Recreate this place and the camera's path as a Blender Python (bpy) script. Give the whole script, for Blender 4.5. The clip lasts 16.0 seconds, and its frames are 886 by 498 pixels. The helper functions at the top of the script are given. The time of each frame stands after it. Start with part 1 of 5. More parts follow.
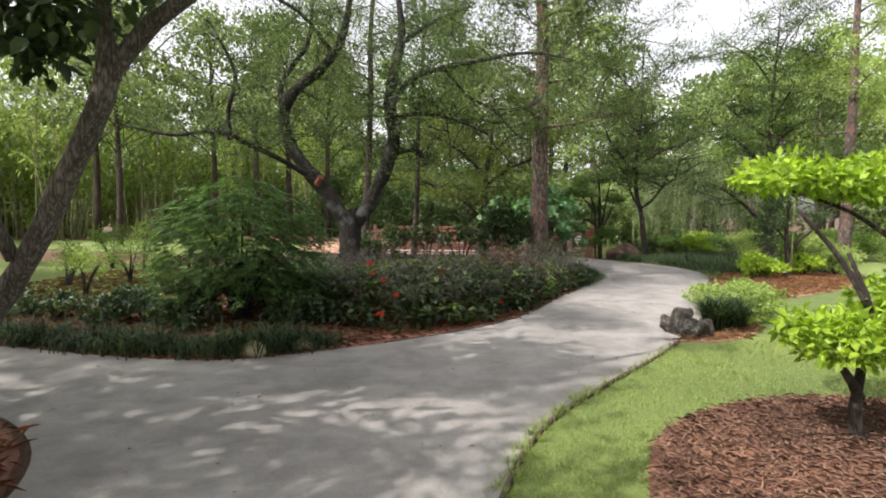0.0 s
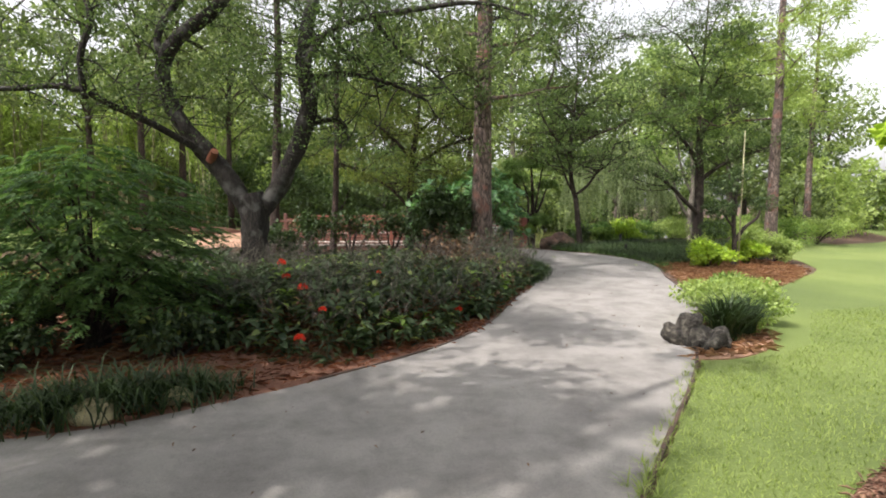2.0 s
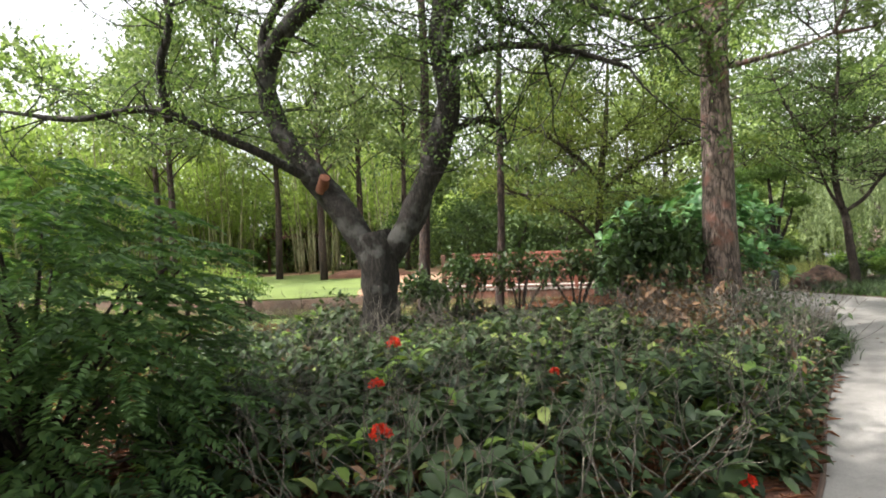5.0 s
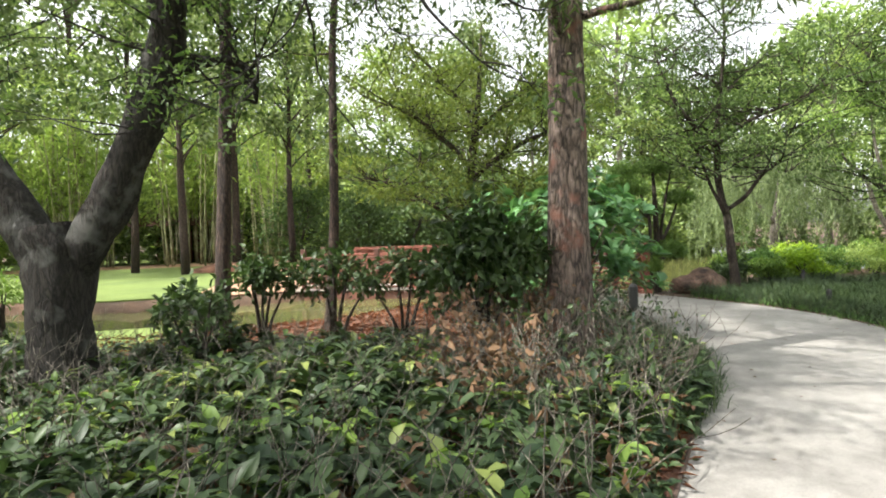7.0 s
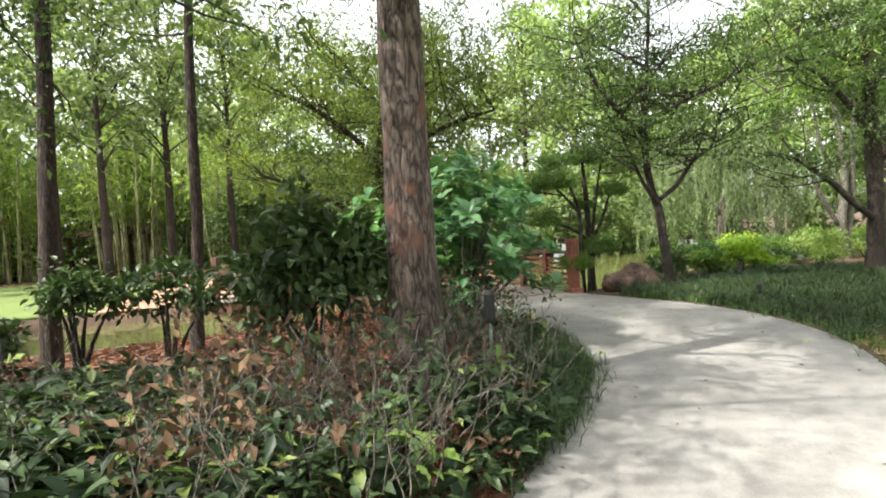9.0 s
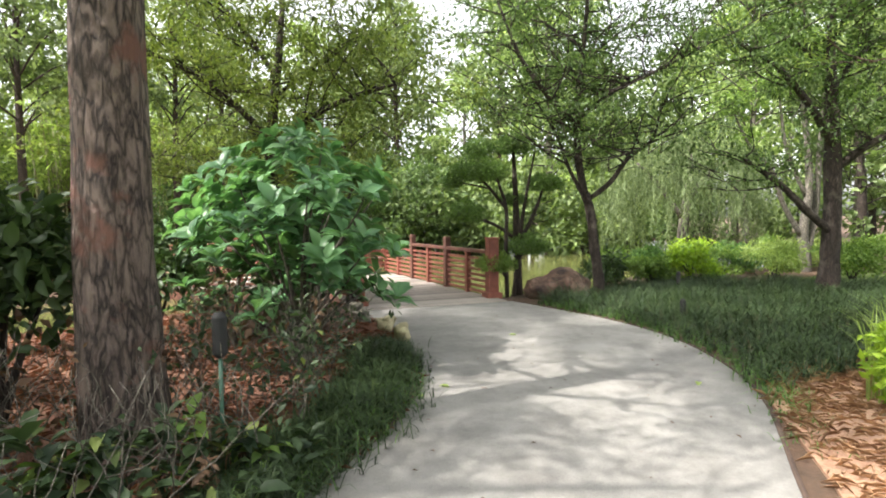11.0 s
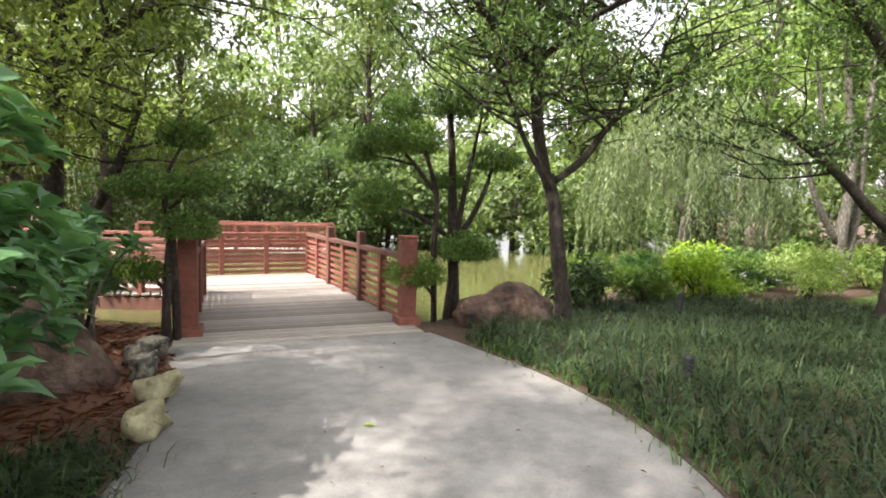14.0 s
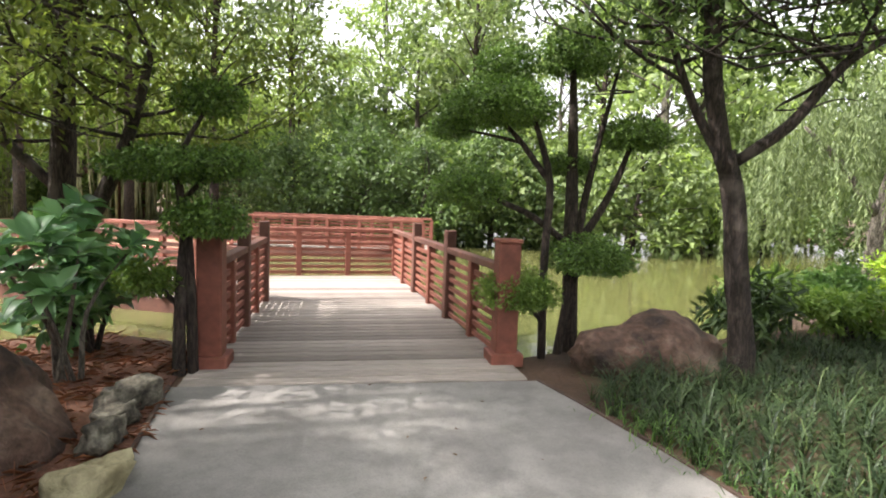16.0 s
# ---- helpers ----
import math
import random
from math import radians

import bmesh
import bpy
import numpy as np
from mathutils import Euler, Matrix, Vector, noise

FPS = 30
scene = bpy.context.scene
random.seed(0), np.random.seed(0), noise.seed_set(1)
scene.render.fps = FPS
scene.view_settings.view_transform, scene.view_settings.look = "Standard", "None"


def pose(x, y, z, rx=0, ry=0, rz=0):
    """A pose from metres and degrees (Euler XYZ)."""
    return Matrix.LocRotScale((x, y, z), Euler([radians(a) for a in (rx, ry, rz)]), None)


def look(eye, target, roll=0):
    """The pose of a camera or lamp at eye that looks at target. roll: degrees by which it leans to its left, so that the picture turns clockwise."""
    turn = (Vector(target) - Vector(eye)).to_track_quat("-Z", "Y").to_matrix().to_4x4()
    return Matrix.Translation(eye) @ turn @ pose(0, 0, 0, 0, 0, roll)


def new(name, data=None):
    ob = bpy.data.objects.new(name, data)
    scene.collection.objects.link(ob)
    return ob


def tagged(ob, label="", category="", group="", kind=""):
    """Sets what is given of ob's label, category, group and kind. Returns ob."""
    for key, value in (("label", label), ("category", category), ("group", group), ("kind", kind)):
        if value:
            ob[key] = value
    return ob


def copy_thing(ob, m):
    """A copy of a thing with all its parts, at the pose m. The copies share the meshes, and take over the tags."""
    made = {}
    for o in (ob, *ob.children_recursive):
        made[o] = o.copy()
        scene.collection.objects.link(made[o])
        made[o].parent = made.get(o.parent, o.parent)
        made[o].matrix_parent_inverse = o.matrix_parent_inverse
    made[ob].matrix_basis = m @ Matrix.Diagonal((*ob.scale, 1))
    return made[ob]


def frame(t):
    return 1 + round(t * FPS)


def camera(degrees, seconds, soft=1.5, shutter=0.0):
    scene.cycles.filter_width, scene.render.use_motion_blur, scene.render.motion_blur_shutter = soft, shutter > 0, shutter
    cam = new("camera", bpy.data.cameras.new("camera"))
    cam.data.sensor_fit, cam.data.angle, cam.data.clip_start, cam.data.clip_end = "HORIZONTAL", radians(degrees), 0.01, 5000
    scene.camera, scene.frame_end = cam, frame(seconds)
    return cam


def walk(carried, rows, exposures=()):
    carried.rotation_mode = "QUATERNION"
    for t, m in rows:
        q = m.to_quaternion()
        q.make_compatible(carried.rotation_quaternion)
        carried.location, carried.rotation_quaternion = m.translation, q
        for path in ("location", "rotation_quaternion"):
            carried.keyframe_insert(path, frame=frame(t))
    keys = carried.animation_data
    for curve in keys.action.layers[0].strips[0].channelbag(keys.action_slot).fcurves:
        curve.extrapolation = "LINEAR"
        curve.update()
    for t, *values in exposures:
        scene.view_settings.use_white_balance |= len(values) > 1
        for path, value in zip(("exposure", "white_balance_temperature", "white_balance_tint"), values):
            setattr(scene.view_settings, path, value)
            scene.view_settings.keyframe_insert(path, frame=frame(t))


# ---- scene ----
EXPO = [(0.0, 0.4, 6500, 15), (3.5, 0.52, 6500, 14), (6.0, 1.06, 6500, 8), (10.0, 1.06, 6500, 7), (12.5, 1.22, 6500, 13), (16.0, 1.14, 6500, 14)]
cam = camera(78.3, 16.0, soft=1.9)
PATH = [
    (0, 0.002, 0, 1.549, 86.48, -0.38, -0.03),
    (0.5, -0.052, 0.592, 1.501, 85.73, -0.84, -4.62),
    (1, -0.166, 1.064, 1.497, 84.89, -0.85, -9.64),
    (1.5, -0.225, 1.491, 1.469, 84.91, -0.6, -11.49),
    (2, -0.3, 1.983, 1.471, 85.4, -0.26, -9.2),
    (2.5, -0.36, 2.393, 1.447, 86.11, -0.37, -5.45),
    (3, -0.383, 2.853, 1.429, 87.28, -1.52, 1.42),
    (3.5, -0.346, 3.233, 1.411, 90.11, 1.3, 5.54),
    (3.7, -0.33, 3.5, 1.41, 90.3, 1.3, 7),
    (5.8, 0.2, 6.4, 1.55, 88.8, 2.5, 10),
    (6, 0.29, 6.671, 1.555, 88.78, 2.57, 8.72),
    (6.5, 0.671, 7.171, 1.545, 88.38, 2.01, 5.78),
    (7, 1.17, 7.47, 1.548, 88.07, 1.39, 1.46),
    (7.5, 1.556, 7.752, 1.52, 88.46, 0.95, -2.12),
    (8, 1.925, 7.977, 1.482, 88.51, 2.81, -2.78),
    (8.5, 2.188, 8.174, 1.449, 88.19, 3.76, -1.58),
    (9, 2.498, 8.466, 1.49, 88.02, 3.16, -0.93),
    (9.5, 2.918, 8.64, 1.502, 87.46, 2.32, -0.81),
    (10, 3.317, 8.845, 1.494, 87.24, 1.49, -1.58),
    (12.5, 5.139, 11.483, 1.541, 85.92, -0.42, -1.39),
    (13, 5.32, 11.981, 1.522, 85.61, -0.53, -1.59),
    (13.5, 5.474, 12.501, 1.528, 85.28, -1.26, -2.29),
    (14, 5.595, 12.981, 1.504, 85.78, -1.39, -1.91),
    (14.5, 5.685, 13.477, 1.487, 85.94, -1.56, 0.37),
    (15, 5.68, 13.959, 1.468, 85.95, -1.47, 3.63),
    (15.5, 5.621, 14.452, 1.468, 85.87, -1.62, 6.17),
    (16, 5.584, 14.957, 1.472, 85.01, -2.08, 9.25),
]
walk(cam, [(t, pose(x, y, z, rx, ry, rz)) for t, x, y, z, rx, ry, rz in PATH],
     exposures=EXPO)

# ---- light ----
SUN_EL, SUN_AZ = radians(51), radians(243)      # azimuth clockwise from +y
world = bpy.data.worlds.new("sky")
scene.world = world
world.use_nodes = True
wn, wl = world.node_tree.nodes, world.node_tree.links
sky = wn.new("ShaderNodeTexSky")
sky.sky_type = "NISHITA"
sky.sun_disc = False
sky.sun_elevation, sky.sun_rotation = SUN_EL, SUN_AZ
sky.air_density, sky.dust_density, sky.ozone_density = 1.0, 4.0, 0.6
pale = wn.new("ShaderNodeHueSaturation")
pale.inputs["Saturation"].default_value = 0.15
pale.inputs["Value"].default_value = 1.95
wl.new(sky.outputs[0], pale.inputs["Color"])
wl.new(pale.outputs[0], wn["Background"].inputs["Color"])
wn["Background"].inputs["Strength"].default_value = 0.135
sun_data = bpy.data.lights.new("sun", "SUN")
sun_data.energy, sun_data.angle, sun_data.color = 5.0, radians(0.8), (1.0, 0.95, 0.88)
sun = new("sun", sun_data)
sun_way = Vector((math.sin(SUN_AZ) * math.cos(SUN_EL), math.cos(SUN_AZ) * math.cos(SUN_EL), math.sin(SUN_EL)))
sun.matrix_world = look(sun_way * 50, (0, 0, 0))

# ---- materials ----


def material(name):
    m = bpy.data.materials.new(name)
    m.use_nodes = True
    return m, m.node_tree.nodes, m.node_tree.links, m.node_tree.nodes["Principled BSDF"]


def coords(n, l, scale, stretch=(1, 1, 1), generated=False):
    tc, mp = n.new("ShaderNodeTexCoord"), n.new("ShaderNodeMapping")
    mp.inputs["Scale"].default_value = [scale * s for s in stretch]
    l.new(tc.outputs["Object"], mp.inputs["Vector"])
    return mp.outputs[0]


def noise_node(n, l, vec, scale, detail=4, rough=0.55):
    t = n.new("ShaderNodeTexNoise")
    t.inputs["Scale"].default_value, t.inputs["Detail"].default_value, t.inputs["Roughness"].default_value = scale, detail, rough
    l.new(vec, t.inputs["Vector"])
    return t.outputs["Fac"]


def ramp(n, l, fac, stops):
    r = n.new("ShaderNodeValToRGB")
    e = r.color_ramp.elements
    while len(e) < len(stops):
        e.new(0.5)
    for k, (p, c) in enumerate(stops):
        e[k].position, e[k].color = p, (*c, 1)
    l.new(fac, r.inputs[0])
    return r.outputs[0]


def mix(n, l, fac, a, b, mode="MIX"):
    m = n.new("ShaderNodeMix")
    m.data_type, m.blend_type = "RGBA", mode
    for sock, v in ((m.inputs[0], fac), (m.inputs[6], a), (m.inputs[7], b)):
        if isinstance(v, (int, float)):
            sock.default_value = v
        elif isinstance(v, tuple):
            sock.default_value = (*v, 1)
        else:
            l.new(v, sock)
    return m.outputs[2]


def bump(n, l, height, strength, distance, p):
    b = n.new("ShaderNodeBump")
    b.inputs["Strength"].default_value, b.inputs["Distance"].default_value = strength, distance
    l.new(height, b.inputs["Height"])
    l.new(b.outputs[0], p.inputs["Normal"])


def two_scale(name, stops_large, stops_fine, large, fine, rough, relief=0.02, stretch=(1, 1, 1), strength=0.6, metal=0.0):
    """A rough surface with stains at one scale and grain at another."""
    m, n, l, p = material(name)
    v = coords(n, l, 1.0, stretch)
    a = ramp(n, l, noise_node(n, l, v, large, 5), stops_large)
    f = noise_node(n, l, v, fine, 6, 0.65)
    b = ramp(n, l, f, stops_fine)
    l.new(mix(n, l, 0.75, a, b, "MULTIPLY"), p.inputs["Base Color"])
    p.inputs["Roughness"].default_value, p.inputs["Metallic"].default_value = rough, metal
    bump(n, l, f, strength, relief, p)
    return m


def leaf_material(name, dark, light, gloss=0.45, through_light=0.35, odd=None):
    """Leaves: the hue varies from leaf to leaf; light shines through."""
    m, n, l, p = material(name)
    g = n.new("ShaderNodeNewGeometry")
    stops = [(0.0, dark), (0.75, light)]
    if odd:
        stops += [(0.93, light), (0.97, odd)]
    c = ramp(n, l, g.outputs["Random Per Island"], stops)
    v = coords(n, l, 1.0)
    c = mix(n, l, 0.55, c, ramp(n, l, noise_node(n, l, v, 0.9, 3), [(0.3, (0.62, 0.66, 0.6)), (0.7, (1.25, 1.2, 1.05))]), "MULTIPLY")
    l.new(c, p.inputs["Base Color"])
    p.inputs["Roughness"].default_value = gloss
    p.inputs["Specular IOR Level"].default_value = 0.3
    t = n.new("ShaderNodeBsdfTranslucent")
    l.new(mix(n, l, 1.0, c, (1.35, 1.5, 0.78), "MULTIPLY"), t.inputs["Color"])
    s = n.new("ShaderNodeMixShader")
    s.inputs[0].default_value = through_light
    l.new(p.outputs[0], s.inputs[1])
    l.new(t.outputs[0], s.inputs[2])
    l.new(s.outputs[0], n["Material Output"].inputs["Surface"])
    return m


def bark_material(name, deep, ridge, scale=14, relief=0.03, moss=None, stretch=(1, 1, 0.22)):
    m, n, l, p = material(name)
    v0 = coords(n, l, 1.0, stretch)
    warp = n.new("ShaderNodeTexNoise")
    warp.inputs["Scale"].default_value, warp.inputs["Detail"].default_value = scale * 0.6, 4
    l.new(v0, warp.inputs["Vector"])
    mad = n.new("ShaderNodeVectorMath")
    mad.operation = "MULTIPLY_ADD"
    mad.inputs[1].default_value = (3.4 / scale,) * 3
    l.new(warp.outputs["Color"], mad.inputs[0])
    l.new(v0, mad.inputs[2])
    v = mad.outputs[0]
    vo = n.new("ShaderNodeTexVoronoi")
    vo.feature = "DISTANCE_TO_EDGE"
    vo.inputs["Scale"].default_value = scale
    l.new(v, vo.inputs["Vector"])
    f = noise_node(n, l, v, scale * 1.7, 6, 0.7)
    add = n.new("ShaderNodeMath")
    add.operation = "MULTIPLY_ADD"
    add.inputs[1].default_value = 0.9
    l.new(vo.outputs["Distance"], add.inputs[0])
    l.new(f, add.inputs[2])
    c = ramp(n, l, add.outputs[0], [(0.38, deep), (0.82, ridge)])
    c = mix(n, l, 0.6, c, ramp(n, l, vo.outputs["Distance"], [(0.0, (0.25, 0.23, 0.22)), (0.16, (1, 1, 1))]), "MULTIPLY")
    big = noise_node(n, l, coords(n, l, 1.0), 1.6, 4)
    c = mix(n, l, 0.6, c, ramp(n, l, big, [(0.35, (0.6, 0.58, 0.56)), (0.65, (1.15, 1.12, 1.08))]), "MULTIPLY")
    if moss:
        c = mix(n, l, ramp(n, l, noise_node(n, l, coords(n, l, 1.0), 3.5, 5), [(0.55, (0, 0, 0)), (0.66, (1, 1, 1))]), c, moss)
    l.new(c, p.inputs["Base Color"])
    p.inputs["Roughness"].default_value = 0.92
    bump(n, l, add.outputs[0], 0.9, relief, p)
    return m


m, n, l, p = material("path_concrete")
M_CONCRETE = m
v = coords(n, l, 1.0)
c = ramp(n, l, noise_node(n, l, v, 0.45, 6, 0.6), [(0.3, (0.165, 0.157, 0.146)), (0.5, (0.222, 0.211, 0.197)), (0.7, (0.28, 0.267, 0.249))])
c = mix(n, l, 0.7, c, ramp(n, l, noise_node(n, l, v, 2.6, 6, 0.7), [(0.34, (0.62, 0.61, 0.60)), (0.58, (1.08, 1.08, 1.08))]), "MULTIPLY")
grain = noise_node(n, l, v, 95, 5, 0.75)
c = mix(n, l, 0.45, c, ramp(n, l, grain, [(0.34, (0.52, 0.52, 0.52)), (0.5, (1, 1, 1)), (0.7, (1.25, 1.24, 1.2))]), "MULTIPLY")
c = mix(n, l, ramp(n, l, noise_node(n, l, v, 9, 6, 0.75), [(0.66, (0, 0, 0)), (0.74, (0.6, 0.6, 0.6))]), c, (0.10, 0.085, 0.07))
l.new(c, p.inputs["Base Color"])
p.inputs["Roughness"].default_value = 0.93
bump(n, l, grain, 0.5, 0.006, p)
M_SOIL = two_scale("leaf_litter", [(0.3, (0.055, 0.035, 0.022)), (0.6, (0.13, 0.075, 0.045)), (0.8, (0.19, 0.115, 0.07))],
                   [(0.3, (0.4, 0.4, 0.4)), (0.65, (1, 1, 1))], 0.8, 24, 1.0, 0.05)
M_MULCH = two_scale("red_mulch", [(0.3, (0.12, 0.05, 0.03)), (0.55, (0.22, 0.10, 0.06)), (0.8, (0.33, 0.18, 0.115))],
                    [(0.3, (0.35, 0.35, 0.35)), (0.65, (1, 1, 1))], 0.9, 30, 1.0, 0.05)
M_STRAW = two_scale("pine_straw_bed", [(0.3, (0.29, 0.155, 0.095)), (0.55, (0.42, 0.25, 0.16)), (0.8, (0.54, 0.36, 0.245))],
                    [(0.3, (0.45, 0.45, 0.45)), (0.65, (1, 1, 1))], 0.9, 34, 1.0, 0.04)
M_LAWN = two_scale("lawn_turf", [(0.3, (0.10, 0.145, 0.035)), (0.55, (0.155, 0.21, 0.05)), (0.8, (0.22, 0.27, 0.075))],
                   [(0.3, (0.55, 0.55, 0.5)), (0.7, (1, 1, 1))], 0.35, 60, 1.0, 0.03)
M_ROCK = two_scale("brown_rock", [(0.36, (0.045, 0.03, 0.024)), (0.52, (0.17, 0.10, 0.072)), (0.7, (0.30, 0.21, 0.16))],
                   [(0.35, (0.3, 0.3, 0.3)), (0.62, (1, 1, 1))], 2.8, 15, 0.9, 0.07, strength=0.9)
M_PALE_ROCK = two_scale("pale_limestone", [(0.35, (0.04, 0.035, 0.028)), (0.5, (0.14, 0.125, 0.095)), (0.7, (0.28, 0.26, 0.205))],
                        [(0.36, (0.25, 0.25, 0.25)), (0.6, (1, 1, 1))], 6, 24, 0.95, 0.05)
M_PITTED = two_scale("pitted_rock", [(0.38, (0.02, 0.018, 0.015)), (0.54, (0.085, 0.075, 0.06)), (0.72, (0.24, 0.22, 0.18))],
                     [(0.4, (0.15, 0.15, 0.15)), (0.58, (1, 1, 1))], 9, 22, 0.95, 0.06, strength=1.0)
M_YELLOW_ROCK = two_scale("sandy_limestone", [(0.3, (0.2, 0.165, 0.085)), (0.6, (0.46, 0.41, 0.25))],
                          [(0.3, (0.5, 0.5, 0.5)), (0.65, (1, 1, 1))], 3, 22, 0.95, 0.03)
M_RED = two_scale("red_stained_timber", [(0.3, (0.135, 0.04, 0.026)), (0.55, (0.24, 0.078, 0.05)), (0.8, (0.33, 0.128, 0.088))],
                  [(0.3, (0.6, 0.6, 0.6)), (0.65, (1, 1, 1))], 1.5, 12, 0.7, 0.004, (1, 1, 1))
# brown timber; on the bridge railings its darkness is shade put into the colour
M_DARK_RED = two_scale("brown_and_shaded_timber", [(0.3, (0.075, 0.032, 0.023)), (0.7, (0.19, 0.075, 0.05))],
                       [(0.3, (0.6, 0.6, 0.6)), (0.65, (1, 1, 1))], 1.5, 12, 0.75, 0.004)
M_EDGING = two_scale("dark_edging", [(0.3, (0.05, 0.03, 0.022)), (0.7, (0.11, 0.07, 0.05))], [(0.3, (0.6, 0.6, 0.6)), (0.7, (1, 1, 1))], 4, 40, 0.9, 0.01)
M_BLACK = two_scale("black_lamp_metal", [(0.3, (0.008, 0.008, 0.008)), (0.7, (0.02, 0.02, 0.02))], [(0.3, (0.7, 0.7, 0.7)), (0.7, (1, 1, 1))], 6, 60, 0.8, 0.001)
M_GREEN_POLE = two_scale("green_lamp_pole", [(0.3, (0.02, 0.07, 0.045)), (0.7, (0.04, 0.11, 0.07))], [(0.3, (0.7, 0.7, 0.7)), (0.7, (1, 1, 1))], 6, 60, 0.5, 0.001)
M_OAK = bark_material("oak_bark", (0.010, 0.008, 0.007), (0.048, 0.040, 0.034), 26, 0.03, (0.10, 0.097, 0.09))
M_PINE = bark_material("pine_bark", (0.02, 0.013, 0.011), (0.23, 0.175, 0.15), 15, 0.06, (0.17, 0.082, 0.06), (1, 1, 0.27))
M_PINE_RED = bark_material("red_pine_bark", (0.014, 0.010, 0.008), (0.095, 0.062, 0.05), 22, 0.04)
M_DARK_BARK = bark_material("dark_bark", (0.014, 0.010, 0.008), (0.066, 0.047, 0.037), 24, 0.025, (0.085, 0.068, 0.056))
M_GREY_BARK = bark_material("grey_bark", (0.05, 0.043, 0.035), (0.20, 0.18, 0.15), 30, 0.008)
M_BAMBOO = bark_material("bamboo_cane", (0.25, 0.24, 0.12), (0.47, 0.47, 0.30), 5, 0.004)

m, n, l, p = material("deck_boards")
M_DECK = m
oi = n.new("ShaderNodeObjectInfo")
v = coords(n, l, 1.0, (1, 12, 12))
f = noise_node(n, l, v, 5, 6, 0.7)
c = mix(n, l, 0.8, ramp(n, l, oi.outputs["Random"], [(0, (0.19, 0.16, 0.14)), (1, (0.40, 0.355, 0.315))]),
        ramp(n, l, f, [(0.3, (0.55, 0.55, 0.55)), (0.65, (1.05, 1.03, 1))]), "MULTIPLY")
l.new(c, p.inputs["Base Color"])
p.inputs["Roughness"].default_value = 0.85
bump(n, l, f, 0.5, 0.006, p)

m, n, l, p = material("pond_water")
M_WATER = m
p.inputs["Base Color"].default_value = (0.095, 0.098, 0.035, 1)
p.inputs["Roughness"].default_value = 0.06
p.inputs["IOR"].default_value = 1.33
bump(n, l, noise_node(n, l, coords(n, l, 1.0), 2.2, 3), 0.15, 0.05, p)

L_OAK = leaf_material("oak_leaves", (0.038, 0.066, 0.028), (0.108, 0.162, 0.06), 0.5, 0.37)
L_DARK = leaf_material("dark_leaves", (0.022, 0.042, 0.018), (0.065, 0.105, 0.038), 0.42, 0.25)
L_HEDGE = leaf_material("hedge_leaves", (0.014, 0.03, 0.014), (0.06, 0.094, 0.04), 0.48, 0.2, (0.19, 0.23, 0.07))
L_GARD = leaf_material("glossy_leaves", (0.06, 0.145, 0.07), (0.16, 0.3, 0.14), 0.32, 0.3)
L_LIME = leaf_material("lime_leaves", (0.16, 0.26, 0.03), (0.33, 0.46, 0.05), 0.4, 0.4)
L_MID = leaf_material("mid_green_leaves", (0.085, 0.15, 0.035), (0.19, 0.28, 0.07), 0.45, 0.4)
L_FEATHER = leaf_material("spray_leaves", (0.042, 0.09, 0.036), (0.115, 0.195, 0.075), 0.5, 0.4)
L_WEEP = leaf_material("weeping_leaves", (0.09, 0.125, 0.06), (0.2, 0.255, 0.125), 0.55, 0.35)
L_MAPLE = leaf_material("feathery_leaves", (0.055, 0.115, 0.04), (0.15, 0.25, 0.085), 0.5, 0.45)
L_PALE = leaf_material("pale_leaves", (0.2, 0.27, 0.09), (0.36, 0.44, 0.17), 0.5, 0.5)
L_WOOD = leaf_material("wood_leaves", (0.15, 0.21, 0.09), (0.31, 0.385, 0.175), 0.55, 0.5)
L_OLIVE = leaf_material("olive_leaves", (0.06, 0.088, 0.026), (0.165, 0.2, 0.055), 0.5, 0.4)
L_DEEP = leaf_material("deep_wood_leaves", (0.07, 0.105, 0.045), (0.18, 0.235, 0.095), 0.55, 0.4)
L_PINE = leaf_material("pine_needles", (0.09, 0.12, 0.06), (0.2, 0.25, 0.12), 0.55, 0.4)
L_GRASS = leaf_material("grass_blades", (0.12, 0.17, 0.04), (0.24, 0.3, 0.09), 0.5, 0.35)
L_MONDO = leaf_material("mondo_blades", (0.012, 0.026, 0.011), (0.046, 0.076, 0.028), 0.5, 0.2, (0.1, 0.14, 0.05))
L_DRY = leaf_material("dry_leaves", (0.07, 0.04, 0.026), (0.165, 0.098, 0.058), 0.75, 0.1)
L_NEEDLE = leaf_material("fallen_needles", (0.13, 0.05, 0.026), (0.35, 0.15, 0.085), 0.8, 0.05)
L_STRAW = leaf_material("tan_needles", (0.22, 0.115, 0.065), (0.46, 0.29, 0.18), 0.8, 0.05)
L_PAD = leaf_material("pad_leaves", (0.036, 0.078, 0.02), (0.16, 0.26, 0.065), 0.42, 0.22)
L_BARK = leaf_material("bark_chips", (0.06, 0.032, 0.024), (0.22, 0.13, 0.095), 0.85, 0.03)
L_RED = leaf_material("red_petals", (0.55, 0.03, 0.02), (0.75, 0.07, 0.04), 0.5, 0.2)

# ---- mesh tools ----
rng = np.random.default_rng(7)


def mesh_object(name, verts, faces, mat, parent=None, label="", smooth=False):
    me = bpy.data.meshes.new(name)
    me.from_pydata([tuple(v) for v in verts] if not isinstance(verts, np.ndarray) else verts.tolist(), [], faces)
    me.materials.append(mat)
    if smooth:
        me.shade_smooth()
    ob = new(name, me)
    ob.parent = parent
    if label:
        ob["label"] = label
    return ob


